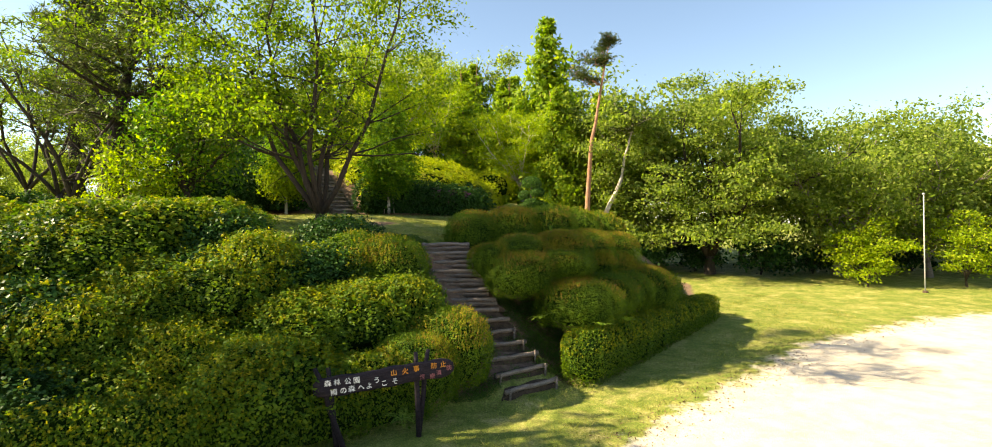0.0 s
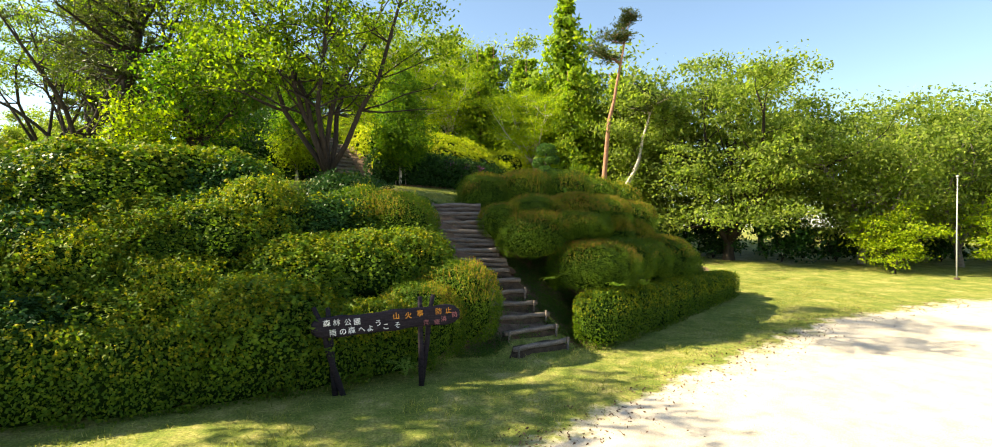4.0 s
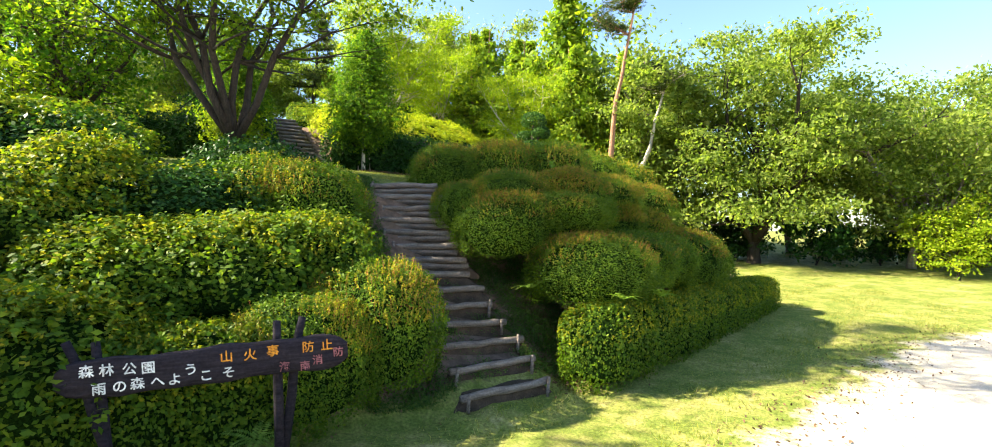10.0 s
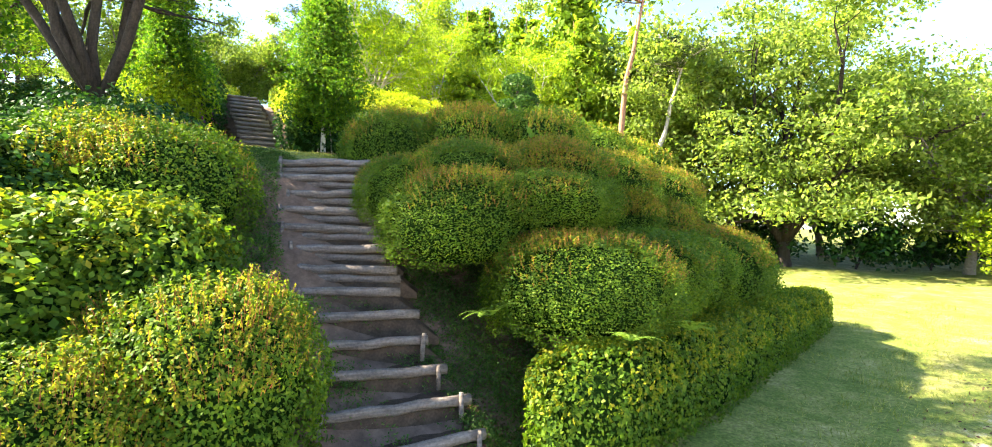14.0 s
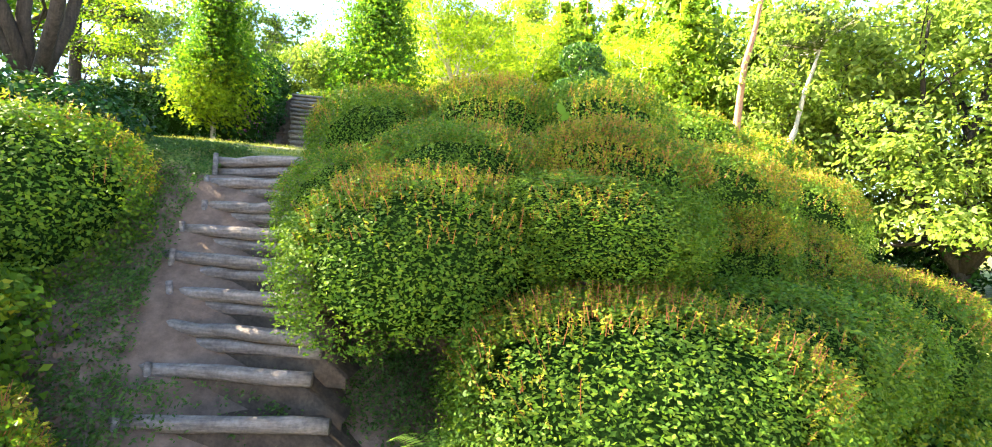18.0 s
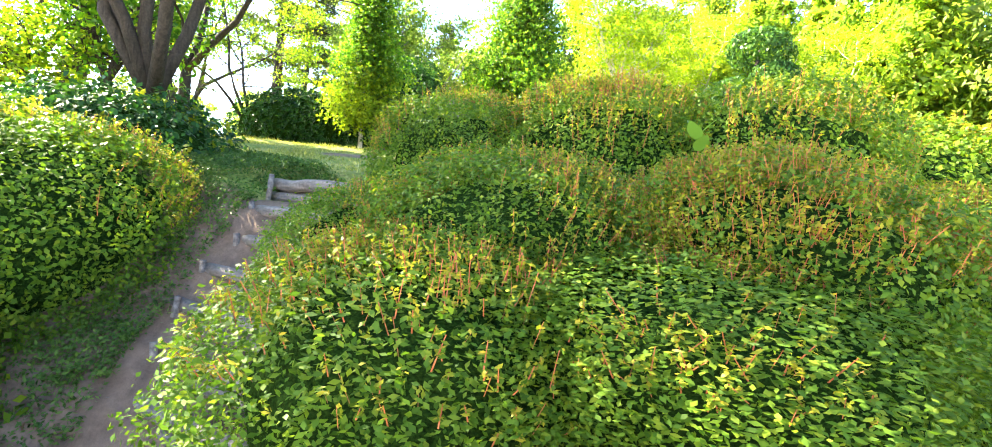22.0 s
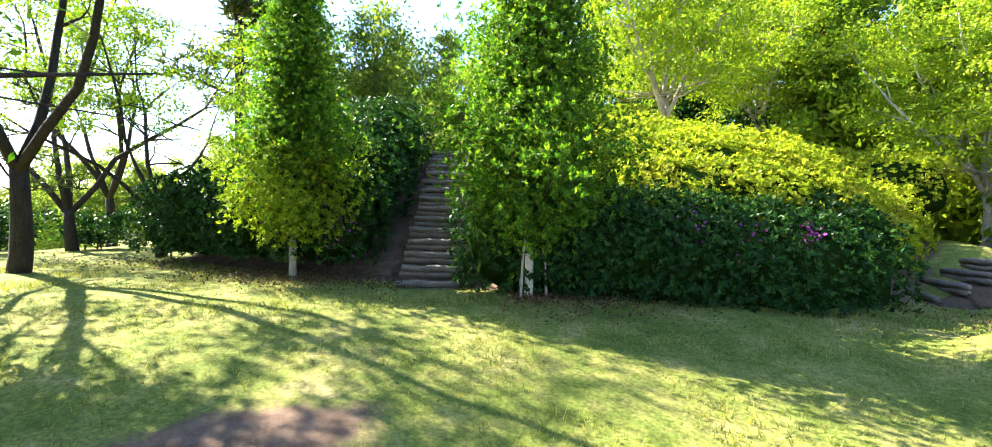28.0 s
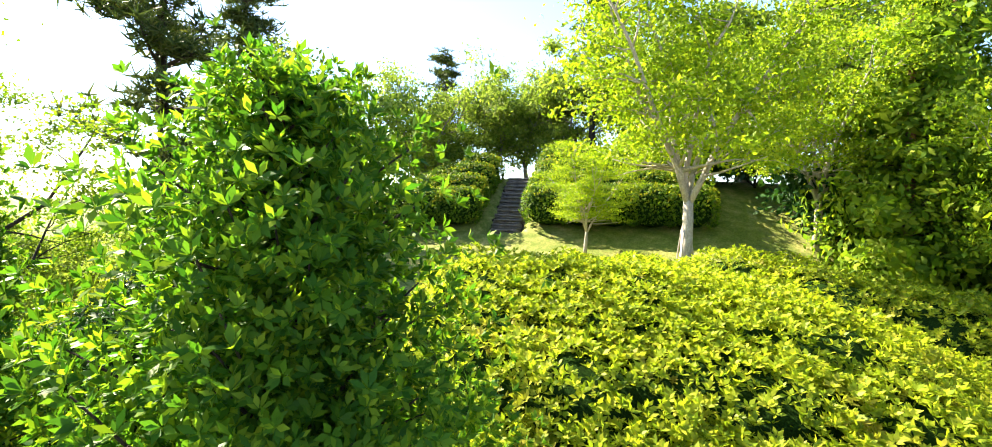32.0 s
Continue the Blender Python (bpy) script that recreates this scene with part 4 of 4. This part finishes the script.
# the same dark filler for the shade below the trees behind the mound
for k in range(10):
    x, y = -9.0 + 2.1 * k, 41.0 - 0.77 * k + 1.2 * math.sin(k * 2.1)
    plant("woodland_shrub", LOW[k % 2], x, y, "dark shrub added to fill the shaded gap below the trees", "undergrowth", rb.uniform(0, 6), rb.uniform(0.9, 1.2), category="shrub")
for k in range(12):
    x, y = -16.5 - 0.55 * k + 1.5 * math.sin(k * 2.7), 16.5 + 1.15 * k
    plant("woodland_shrub", LOW[k % 2], x, y, "leafy shrub at the rim of the hill", "rim shrubs", rb.uniform(0, 6), rb.uniform(0.28, 0.45), category="shrub")
PINE_FAR = pine_tree(91, 9.0, 2.6, 3.0, 0.18, M_BARK, 1500, 0.06, tuft=0.34)
for x, y, s in ((-20.9, 26.2, 1.45), (-23.5, 29.5, 1.2), (-27.0, 34.0, 0.95), (-23.5, 41.0, 0.85), (-14.5, 42.5, 0.95), (4.5, 34.5, 0.9)):
    plant("pine_tree", PINE_FAR, x, y, "tall dark pine standing above the woods", "far pines", rb.uniform(0, 6), s)

# an unseen tree, added on the hill's near flank to shade the lawn below
SHADE = broad_tree(95, 12.0, 3.6, 5.5, 0.2, M_CHERRY, M_BARK, 3600, 0.25, 6, 0.9, flat=0.5, low=1.25)
plant("cherry_tree", SHADE, -12.5, 6.8, "unseen tall tree added to shade the foot of the hill", "", 0.3, 0.78)
for x, y, k, sc in ((-23.0, 22.0, 0, 0.5), (-26.0, 24.5, 1, 0.55), (-29.5, 21.0, 0, 0.55), (-21.5, 26.0, 1, 0.5), (-24.5, 28.5, 0, 0.6), (-33.0, 24.0, 1, 0.6)):
    plant("woodland_tree", WOOD_FAR[k], x, y, "hazy tree below the rim of the hill", "trees below the rim", 1.7 * k + x, sc)
# evergreen and its yellow undergrowth on the far flank of the slope
plant("evergreen_tree", broad_tree(97, 4.6, 1.5, 0.9, 0.09, M_DEEP, M_BARK, 6000, 0.13, 6, 0.55, flat=0.8, low=1.0), -8.8, 14.6, "dense dark evergreen tree on the slope", "", 0.8)
plant("yellow_shrub", broad_tree(98, 2.2, 1.1, 0.2, 0.04, M_YELLOW, M_BARK, 3500, 0.11, 5, 0.4, flat=0.7, low=0.8), -9.7, 13.7, "bright yellow-green shrub beside the evergreen", "", 0.2, category="shrub")
for x, y, k, sc in ((-22.0, 39.0, 0, 0.9), (-18.5, 42.5, 1, 0.75)):
    plant("woodland_tree", WOOD[k], x, y, "leafy broad-leaved tree beside the crest", "trees beside the crest", x, sc)

# ---- park sign ----
def text_mesh(name, body, size, mat, deep=0.004):
    cu = bpy.data.curves.new(name, "FONT")
    cu.body, cu.size, cu.extrude = body, size, deep
    cu.align_x, cu.align_y = "CENTER", "CENTER"
    cu.offset = 0.0012
    tmp = bpy.data.objects.new(name, cu)
    scene.collection.objects.link(tmp)
    me = bpy.data.meshes.new_from_object(tmp.evaluated_get(bpy.context.evaluated_depsgraph_get()))
    bpy.data.objects.remove(tmp)
    bpy.data.curves.remove(cu)
    me.materials.clear()
    me.materials.append(mat)
    return me


def welcome_sign():
    rnd = random.Random(12)
    e = tagged(new("welcome_sign"), "dark charred wooden park sign with white and orange characters on posts", "sign")
    e.matrix_world = pose(-1.9, 8.28, 1.19, 0, -3.4, 20) @ Matrix.Scale(0.92, 4)
    white = rough_material("white_sign_paint", [(0.3, (0.66, 0.66, 0.66)), (0.7, (0.82, 0.82, 0.82))], 20, 0.7, 0.2)
    orange = rough_material("orange_sign_paint", [(0.3, (0.60, 0.22, 0.02)), (0.7, (0.80, 0.34, 0.04))], 20, 0.7, 0.2)
    pink = rough_material("faded_red_sign_paint", [(0.3, (0.22, 0.08, 0.09)), (0.7, (0.45, 0.17, 0.18))], 30, 0.8, 0.2)
    # a slab with wavy sawn edges and rounded ends
    bm = bmesh.new()
    cols = []
    for k in range(33):
        u = -1.21 + 2.42 * k / 32
        half = 0.165 * min(1.0, (1 - abs(u / 1.23) ** 14) ** 0.5) + 0.008 * math.sin(u * 7 + 1) + 0.006 * math.sin(u * 15)
        mid = 0.006 * math.sin(u * 4)
        thick = 0.032 + 0.004 * math.sin(u * 9)
        ring = [(-thick, mid - half + 0.015), (-thick - 0.004, mid - half * 0.4), (-thick - 0.004, mid + half * 0.4), (-thick, mid + half - 0.015), (-thick * 0.5, mid + half), (thick * 0.6, mid + half), (thick, mid + half - 0.02), (thick, mid - half + 0.02), (thick * 0.6, mid - half), (-thick * 0.5, mid - half)]
        cols.append([bm.verts.new((u, y, z)) for y, z in ring])
    for a, b in zip(cols, cols[1:]):
        for j in range(10):
            bm.faces.new((a[j], b[j], b[(j + 1) % 10], a[(j + 1) % 10]))
    bm.faces.new(cols[0])
    bm.faces.new(cols[-1][::-1])
    bmesh.ops.recalc_face_normals(bm, faces=bm.faces)
    board = finish("board", bm, M_SIGN, e)
    for x0, lean, back, top in ((-1.05, -0.30, 0.08, 0.33), (-0.93, -0.03, 0.11, 0.30), (0.55, 0.04, 0.09, 0.33), (0.72, 0.22, 0.12, 0.34)):
        bm = bmesh.new()
        pts = [Vector((x0 - lean * 1.1, back + 0.06, -1.4)), Vector((x0 - lean * 0.3, back + 0.02, -0.45)), Vector((x0, back, 0.05)), Vector((x0 + lean * 0.35, back, top))]
        tube(bm, pts, [0.05, 0.047, 0.043, 0.036], 9)
        finish("post", bm, M_SIGN, e)
    glyphs = [
        ("森", 220, -32, 0), ("林", 290, -29, 0), ("公", 370, -24, 0), ("園", 437, -20, 0),
        ("雨", 260, 44, 0), ("の", 332, 43, 0), ("森", 395, 40, 0), ("へ", 468, 41, 0), ("よ", 530, 41, 0), ("う", 592, 8, 0), ("こ", 648, 41, 0), ("そ", 735, 40, 0),
        ("山", 730, -28, 1), ("火", 823, -25, 1), ("事", 915, -30, 1), ("防", 1062, -30, 1), ("止", 1142, -29, 1),
        ("海", 960, 46, 2), ("南", 1045, 53, 2), ("消", 1100, 33, 2), ("防", 1190, 8, 2),
    ]
    for ch, gx, gy, k in glyphs:
        o = new("character", text_mesh("character", ch, 0.115 if k != 2 else 0.10, (white, orange, pink)[k]))
        o.parent = board
        o.matrix_local = pose((gx - 670) / 465, -0.0385, -gy / 465, 90, 0, 0)
        o["label"] = ("white painted character", "orange painted character", "faded red painted character")[k]
    return e


welcome_sign()


# ---- metal pole at the far lawn ----
def metal_pole(x, y):
    e = tagged(new("lawn_pole"), "slim grey metal pole standing on the lawn edge", "pole")
    e.matrix_world = pose(x, y, gz(x, y))
    bm = bmesh.new()
    tube(bm, [Vector((0, 0, -0.2)), Vector((0, 0, 2.0)), Vector((0.02, 0, 4.1))], [0.026, 0.024, 0.02], 12)
    finish("shaft", bm, M_POLE, e)
    bm = bmesh.new()
    bmesh.ops.create_uvsphere(bm, u_segments=12, v_segments=8, radius=0.055)
    o = finish("cap", bm, M_POLE, e)
    o.matrix_local = pose(0.02, 0, 4.12)
    bm = bmesh.new()
    bmesh.ops.create_cone(bm, cap_ends=True, segments=14, radius1=0.11, radius2=0.09, depth=0.12)
    o = finish("footing", bm, M_SOIL, e, "earth-stained concrete footing")
    o.matrix_local = pose(0, 0, 0.03)
    return e


metal_pole(17.75, 21.7)


# ---- ferns ----
def fern_mesh(seed, fronds, length):
    rng, rnd = np.random.default_rng(seed), random.Random(seed)
    quads = []
    for f in range(fronds):
        az = 6.2832 * f / fronds + rnd.uniform(-0.3, 0.3)
        ln = length * rnd.uniform(0.7, 1.1)
        for k in range(16):
            u = (k + 1) / 16
            r = ln * u
            p = np.array([math.cos(az) * r, math.sin(az) * r, 0.05 + ln * (0.75 * u - 0.62 * u * u)])
            along_ = np.array([math.cos(az), math.sin(az), 0.75 - 1.24 * u])
            for side in (-1, 1):
                w = np.array([-math.sin(az), math.cos(az), 0]) * side
                s = ln * 0.26 * (1 - u) ** 0.6 * min(1, 3 * u + 0.4) + 0.01
                tip = p + w * s + along_ * s * 0.35 - np.array([0, 0, 0.15 * s])
                q = along_ * ln * 0.022
                quads.append([p - q, p + w * s * 0.4 - q * 1.3, tip, p + w * s * 0.4 + q * 1.3])
    return quads_mesh("fronds", np.array(quads), M_FERN)


FERN = [fern_mesh(1, 9, 0.42), fern_mesh(2, 7, 0.36)]
for k, (x, y, z, s) in enumerate(((-3.45, 8.1, 0.3, 1.0), (-1.75, 8.75, 0.32, 0.9), (1.45, 12.1, 1.45, 1.2), (2.15, 11.2, 1.35, 0.8), (2.9, 12.0, 1.3, 0.7), (-2.6, 9.9, 1.75, 1.0), (-3.2, 9.3, 1.55, 1.1), (-5.9, 8.4, 1.6, 1.0), (-7.6, 7.6, 1.7, 0.9), (0.95, 11.9, 1.4, 1.1), (-1.75, 11.2, 2.1, 0.8))):
    e = tagged(new("fern"), "pale green fern growing out of the azaleas", "fern", "ferns")
    e.matrix_world = Matrix.LocRotScale((x, y, z), Euler((0.3 * math.sin(k), -0.2, k * 1.3)), (s, s, s))
    o = new("fronds", FERN[k % 2])
    o.parent = e
    o["kind"] = "stuff"


# ---- topiary, tree stakes ----
def topiary(x, y):
    rng, rnd = np.random.default_rng(77), random.Random(77)
    e = tagged(new("topiary_tree"), "dark cloud-pruned tree with rounded leaf pads", "tree")
    e.matrix_world = pose(x, y, gz(x, y) + 0.02) @ Matrix.Diagonal((0.66, 0.66, 0.78, 1.0))
    bm = bmesh.new()
    tube(bm, [Vector(p) for p in ((0, 0, -0.1), (0.03, 0, 0.5), (-0.02, 0.02, 1.0), (0.0, 0, 1.7), (0.05, 0, 2.4))], [0.09, 0.08, 0.07, 0.05, 0.03], 9)
    pads = [((-0.42, 0.0, 1.35), 0.42), ((0.42, 0.05, 1.45), 0.45), ((0.0, -0.3, 1.55), 0.40), ((0.05, 0.05, 2.45), 0.45), ((-0.25, 0.3, 1.95), 0.35), ((0.3, -0.1, 2.05), 0.33)]
    for (a, b, c), r in pads:
        tube(bm, [Vector((0, 0, c - 0.45)), Vector((a * 0.6, b * 0.6, c - 0.25)), Vector((a, b, c))], [0.04, 0.03, 0.015], 6)
    finish("trunk", bm, M_BARK, e)
    for c, r in pads:
        p, o_, d = dome(rng, 2600, (r, r, r * 0.62), 2.0, -0.7)
        p = p * bumps(rng, d, 6, 0.15)[:, None] * rng.uniform(0.75, 1.05, len(p))[:, None]
        o = new("leaf_pad", quads_mesh("leaf_pad", leaves(rng, p, o_, 0.06, 0.55), M_DEEP_DARK))
        o.parent, o.location = e, c
        o["kind"] = "stuff"
    return e


M_DEEP_DARK = leaf_material("dark_evergreen_leaf", (0.018, 0.055, 0.010), (0.034, 0.095, 0.015), (0.075, 0.155, 0.022), 0.3, 0.4)
topiary(1.03, 16.5)
for x, y, n in ((-4.36, 20.85, 3), (-6.15, 31.6, 3), (-13.2, 20.0, 2)):
    for k in range(n):
        a = 0.6 + k * 2.1
        bm = bmesh.new()
        tube(bm, [Vector((math.cos(a) * 0.24, math.sin(a) * 0.24, -0.15)), Vector((math.cos(a) * 0.2, math.sin(a) * 0.2, 0.5)), Vector((math.cos(a) * 0.11, math.sin(a) * 0.11, 1.05))], [0.018, 0.018, 0.016], 7)
        o = tagged(finish("tree_stake", bm, M_BARK_PALE), "pale wooden stake propping the young trunk", "stake", "tree stakes")
        o.matrix_world = pose(x, y, gz(x, y))


# ---- blossoms left on the mound hedge ----
def blossoms(spots, name="azalea_blossom"):
    for k, (x, y, z, r, count) in enumerate(spots):
        rng = np.random.default_rng(300 + k)
        c = rng.normal(size=(count, 3)) * r
        o = tagged(new(name, quads_mesh("blossom", leaves(rng, c, unit(np.array([0.5, -0.7, 0.5]) + 0.4 * rng.normal(size=c.shape)), 0.05, 0.8), M_PURPLE)), "cluster of purple azalea blossoms on the hedge", "flower", "azalea blossoms", "stuff")
        o.location = (x, y, z)


blossoms([(-1.35, 22.75, 5.0, 0.10, 60), (-1.9, 22.2, 4.95, 0.16, 30), (-7.35, 20.25, 5.0, 0.22, 60), (-2.5, 21.75, 5.1, 0.14, 24), (-7.6, 20.3, 4.7, 0.2, 40)])


# ---- weeds, litter and grass ----
def scatter(rng, n, x0, x1, y0, y1):
    return np.stack([rng.uniform(x0, x1, n), rng.uniform(y0, y1, n)], 1)


def off_line(p, a, b):
    ux, uy = b[0] - a[0], b[1] - a[1]
    ln = math.hypot(ux, uy)
    k = ((p[:, 0] - a[0]) * ux + (p[:, 1] - a[1]) * uy) / ln
    return np.abs((p[:, 0] - a[0]) * uy - (p[:, 1] - a[1]) * ux) / ln, k, ln


def slope_weeds():
    rng = np.random.default_rng(5)
    p = scatter(rng, 60000, -3.4, 2.0, 9.9, 14.2)
    s, h = flight_line(p[:, 0], p[:, 1])
    tuft = np.sin(p[:, 0] * 5) * np.sin(p[:, 1] * 6) + 0.6 * rng.normal(size=len(p))
    keep = (((s > 0.56) & (tuft > -0.55)) | ((s < 0.55) & (h < 1.7) & (tuft > 0.95))) & (s < 2.3) & (inside(FOOT, p[:, 0], p[:, 1]) > 0.15)
    p, s, h = p[keep], s[keep], h[keep]
    z = np.where(s < 0.6, h - 0.12, soil_z(p[:, 0], p[:, 1]))
    c = np.concatenate([np.stack([p[:, 0], p[:, 1], z], 1) + rng.normal(size=(len(p), 3)) * np.array([0.03, 0.03, 0.015]) + np.array([0, 0, 0.03]) for _ in range(5)])
    v = leaves(rng, c, np.tile(np.array([[0.1, -0.4, 0.8]]), (len(c), 1)), 0.03, 0.45, 0.1, 0.6)
    return quads_mesh("slope_weeds", v, M_WEED)


tagged(new("slope_weed", slope_weeds()), "low green weeds on the soil banks beside the steps", "weed", kind="stuff")


def litter():
    rng = np.random.default_rng(6)
    parts = []
    for cx, cy, r, n in ((-4.36, 20.85, 0.8, 2600), (-8.04, 19.8, 0.8, 2200), (0.9, 11.4, 0.5, 700), (-1.5, 11.35, 0.35, 700), (-1.9, 10.0, 0.7, 300), (-12.5, 18.8, 1.2, 700), (0.8, 24.0, 1.0, 500)):
        q = rng.normal(size=(n, 2)) * r * np.array([1.3, 0.6])
        x, y = cx + q[:, 0] * 0.85 - q[:, 1] * 0.3, cy + q[:, 1] + q[:, 0] * 0.3
        parts.append(np.stack([x, y, soil_z(x, y) + 0.02 + rng.uniform(0, 0.06, n)], 1))
    c = np.concatenate(parts)
    c = c[off_line(c, (0.5, 10.2), (-1.42, 13.6))[0] > 0.75]
    return quads_mesh("leaf_litter", leaves(rng, c, np.tile(np.array([[0, 0, 1.0]]), (len(c), 1)), 0.048, 0.5, 0.0, 0.7), M_LITTER)


tagged(new("leaf_litter", litter()), "dry brown fallen leaves under the young trees", "litter", kind="stuff")


def grass(seed, n, x0, x1, y0, y1, test, tall, name, label):
    rng = np.random.default_rng(seed)
    p = scatter(rng, n, x0, x1, y0, y1)
    p = p[test(p, rng)]
    m = len(p)
    base = np.stack([p[:, 0], p[:, 1], soil_z(p[:, 0], p[:, 1]) - 0.01], 1)
    clump = 0.6 + 0.6 * (np.sin(p[:, 0] * 3.1 + np.sin(p[:, 1] * 2.3)) * np.sin(p[:, 1] * 2.7) > 0.2)
    h = tall * rng.uniform(0.4, 1.2, m) * clump
    lean = rng.normal(size=(m, 2)) * 0.5
    tip = base + np.stack([lean[:, 0] * h, lean[:, 1] * h, h], 1)
    a = rng.uniform(0, 6.28, m)
    w = np.stack([np.cos(a), np.sin(a), np.zeros(m)], 1) * 0.006
    o = new(name, quads_mesh(name, np.stack([base - w, base + w, tip], 1), M_GRASS))
    tagged(o, label, "grass", kind="stuff")


def lower_test(p, rng):
    x, y = p[:, 0], p[:, 1]
    return (inside(FOOT, x, y) < -0.1) & (inside(SAND, x, y) > -0.2 + 0.6 * rng.random(len(p)))


def upper_test(p, rng):
    x, y = p[:, 0], p[:, 1]
    e = np.hypot((x - PATCH[0]) * 1.3, (y - PATCH[1]) * 0.75)
    s, k, ln = off_line(p, (0.5, 10.2), (-1.42, 13.6))
    return (inside(FOOT, x, y) > 3.9) & (inside(MOUND, x, y) < -0.3) & (e > 0.75 + 0.25 * rng.random(len(p)))


grass(21, 90000, -8, 12, 4, 22, lower_test, 0.07, "lawn_grass", "short dry and green grass of the lower lawn")
grass(22, 80000, -13, 2, 13.5, 25, upper_test, 0.06, "lawn_grass", "short sunlit grass of the upper lawn")


# ---- a small white notice board beyond the mound ----
def notice_board(x, y):
    e = tagged(new("notice_board"), "small white notice board on a dark post among the trunks", "sign")
    e.matrix_world = pose(x, y, gz(x, y), 0, 0, 20)
    bm = bmesh.new()
    bmesh.ops.create_cube(bm, size=1.0)
    bmesh.ops.scale(bm, vec=(0.7, 0.03, 0.45), verts=bm.verts)
    bmesh.ops.bevel(bm, geom=bm.edges[:], offset=0.008, segments=2, affect="EDGES")
    o = finish("panel", bm, M_WRAP, e)
    o.matrix_local = pose(0, 0, 1.1)
    bm = bmesh.new()
    tube(bm, [Vector((0.1, 0.03, -0.2)), Vector((0.1, 0.03, 1.2))], [0.03, 0.03], 8)
    finish("post", bm, M_BARK, e)


notice_board(1.9, 33.0)


# ---- a single broad-leaved sprig standing out of the azaleas ----
def sprig(x, y, z):
    e = tagged(new("leafy_sprig"), "pale broad-leaved sprig growing out of the azaleas", "sprig")
    e.matrix_world = pose(x, y, z)
    bm = bmesh.new()
    tube(bm, [Vector((0, 0, -0.3)), Vector((0.01, 0.005, -0.05)), Vector((0.0, 0.01, 0.07))], [0.005, 0.004, 0.002], 7)
    finish("stem", bm, M_STEM, e)
    for k, (turn, up, lean, ln) in enumerate(((0.3, 0.05, 25, 0.10), (2.6, 0.07, 35, 0.085), (4.4, 0.03, 30, 0.10), (1.4, 0.0, 40, 0.08), (5.4, -0.02, 35, 0.095))):
        bm = bmesh.new()
        rows = []
        for j in range(6):
            u = j / 5
            w = 0.36 * ln * math.sin(math.pi * (0.06 + 0.9 * u) ** 0.8) + 0.0008
            dip = -0.12 * ln * u * u
            rows.append([bm.verts.new((ln * u + 0.01, sx * w, dip + (0.1 * w if sx else 0))) for sx in (-1, 0, 1)])
        for p, q in zip(rows, rows[1:]):
            for i in range(2):
                bm.faces.new((p[i], q[i], q[i + 1], p[i + 1]))
        o = finish("leaf", bm, M_FERN, e)
        o.matrix_local = Matrix.Translation((0, 0.005, up)) @ Matrix.Rotation(turn, 4, "Z") @ Matrix.Rotation(-radians(90 - lean) * 0.85, 4, "Y")


sprig(1.3, 13.3, 3.45)


# ---- dry leaf bits where the grass thins into the grit ----
def edge_litter():
    rng = np.random.default_rng(9)
    out = []
    for (ax, ay), (bx, by) in zip(SAND[1:5], SAND[2:6]):
        n = int(90 * math.hypot(bx - ax, by - ay))
        k = rng.random(n)
        off = rng.normal(size=(n, 2)) * 0.35
        x, y = ax + (bx - ax) * k + off[:, 0], ay + (by - ay) * k + off[:, 1]
        out.append(np.stack([x, y, ground_z(x, y) + 0.02], 1))
    c = np.concatenate(out)
    return quads_mesh("leaf_litter", leaves(rng, c, np.tile(np.array([[0, 0, 1.0]]), (len(c), 1)), 0.05, 0.5, 0.0, 0.5), M_LITTER)


tagged(new("leaf_litter", edge_litter()), "scattered dry leaves along the edge of the grit", "litter", kind="stuff")
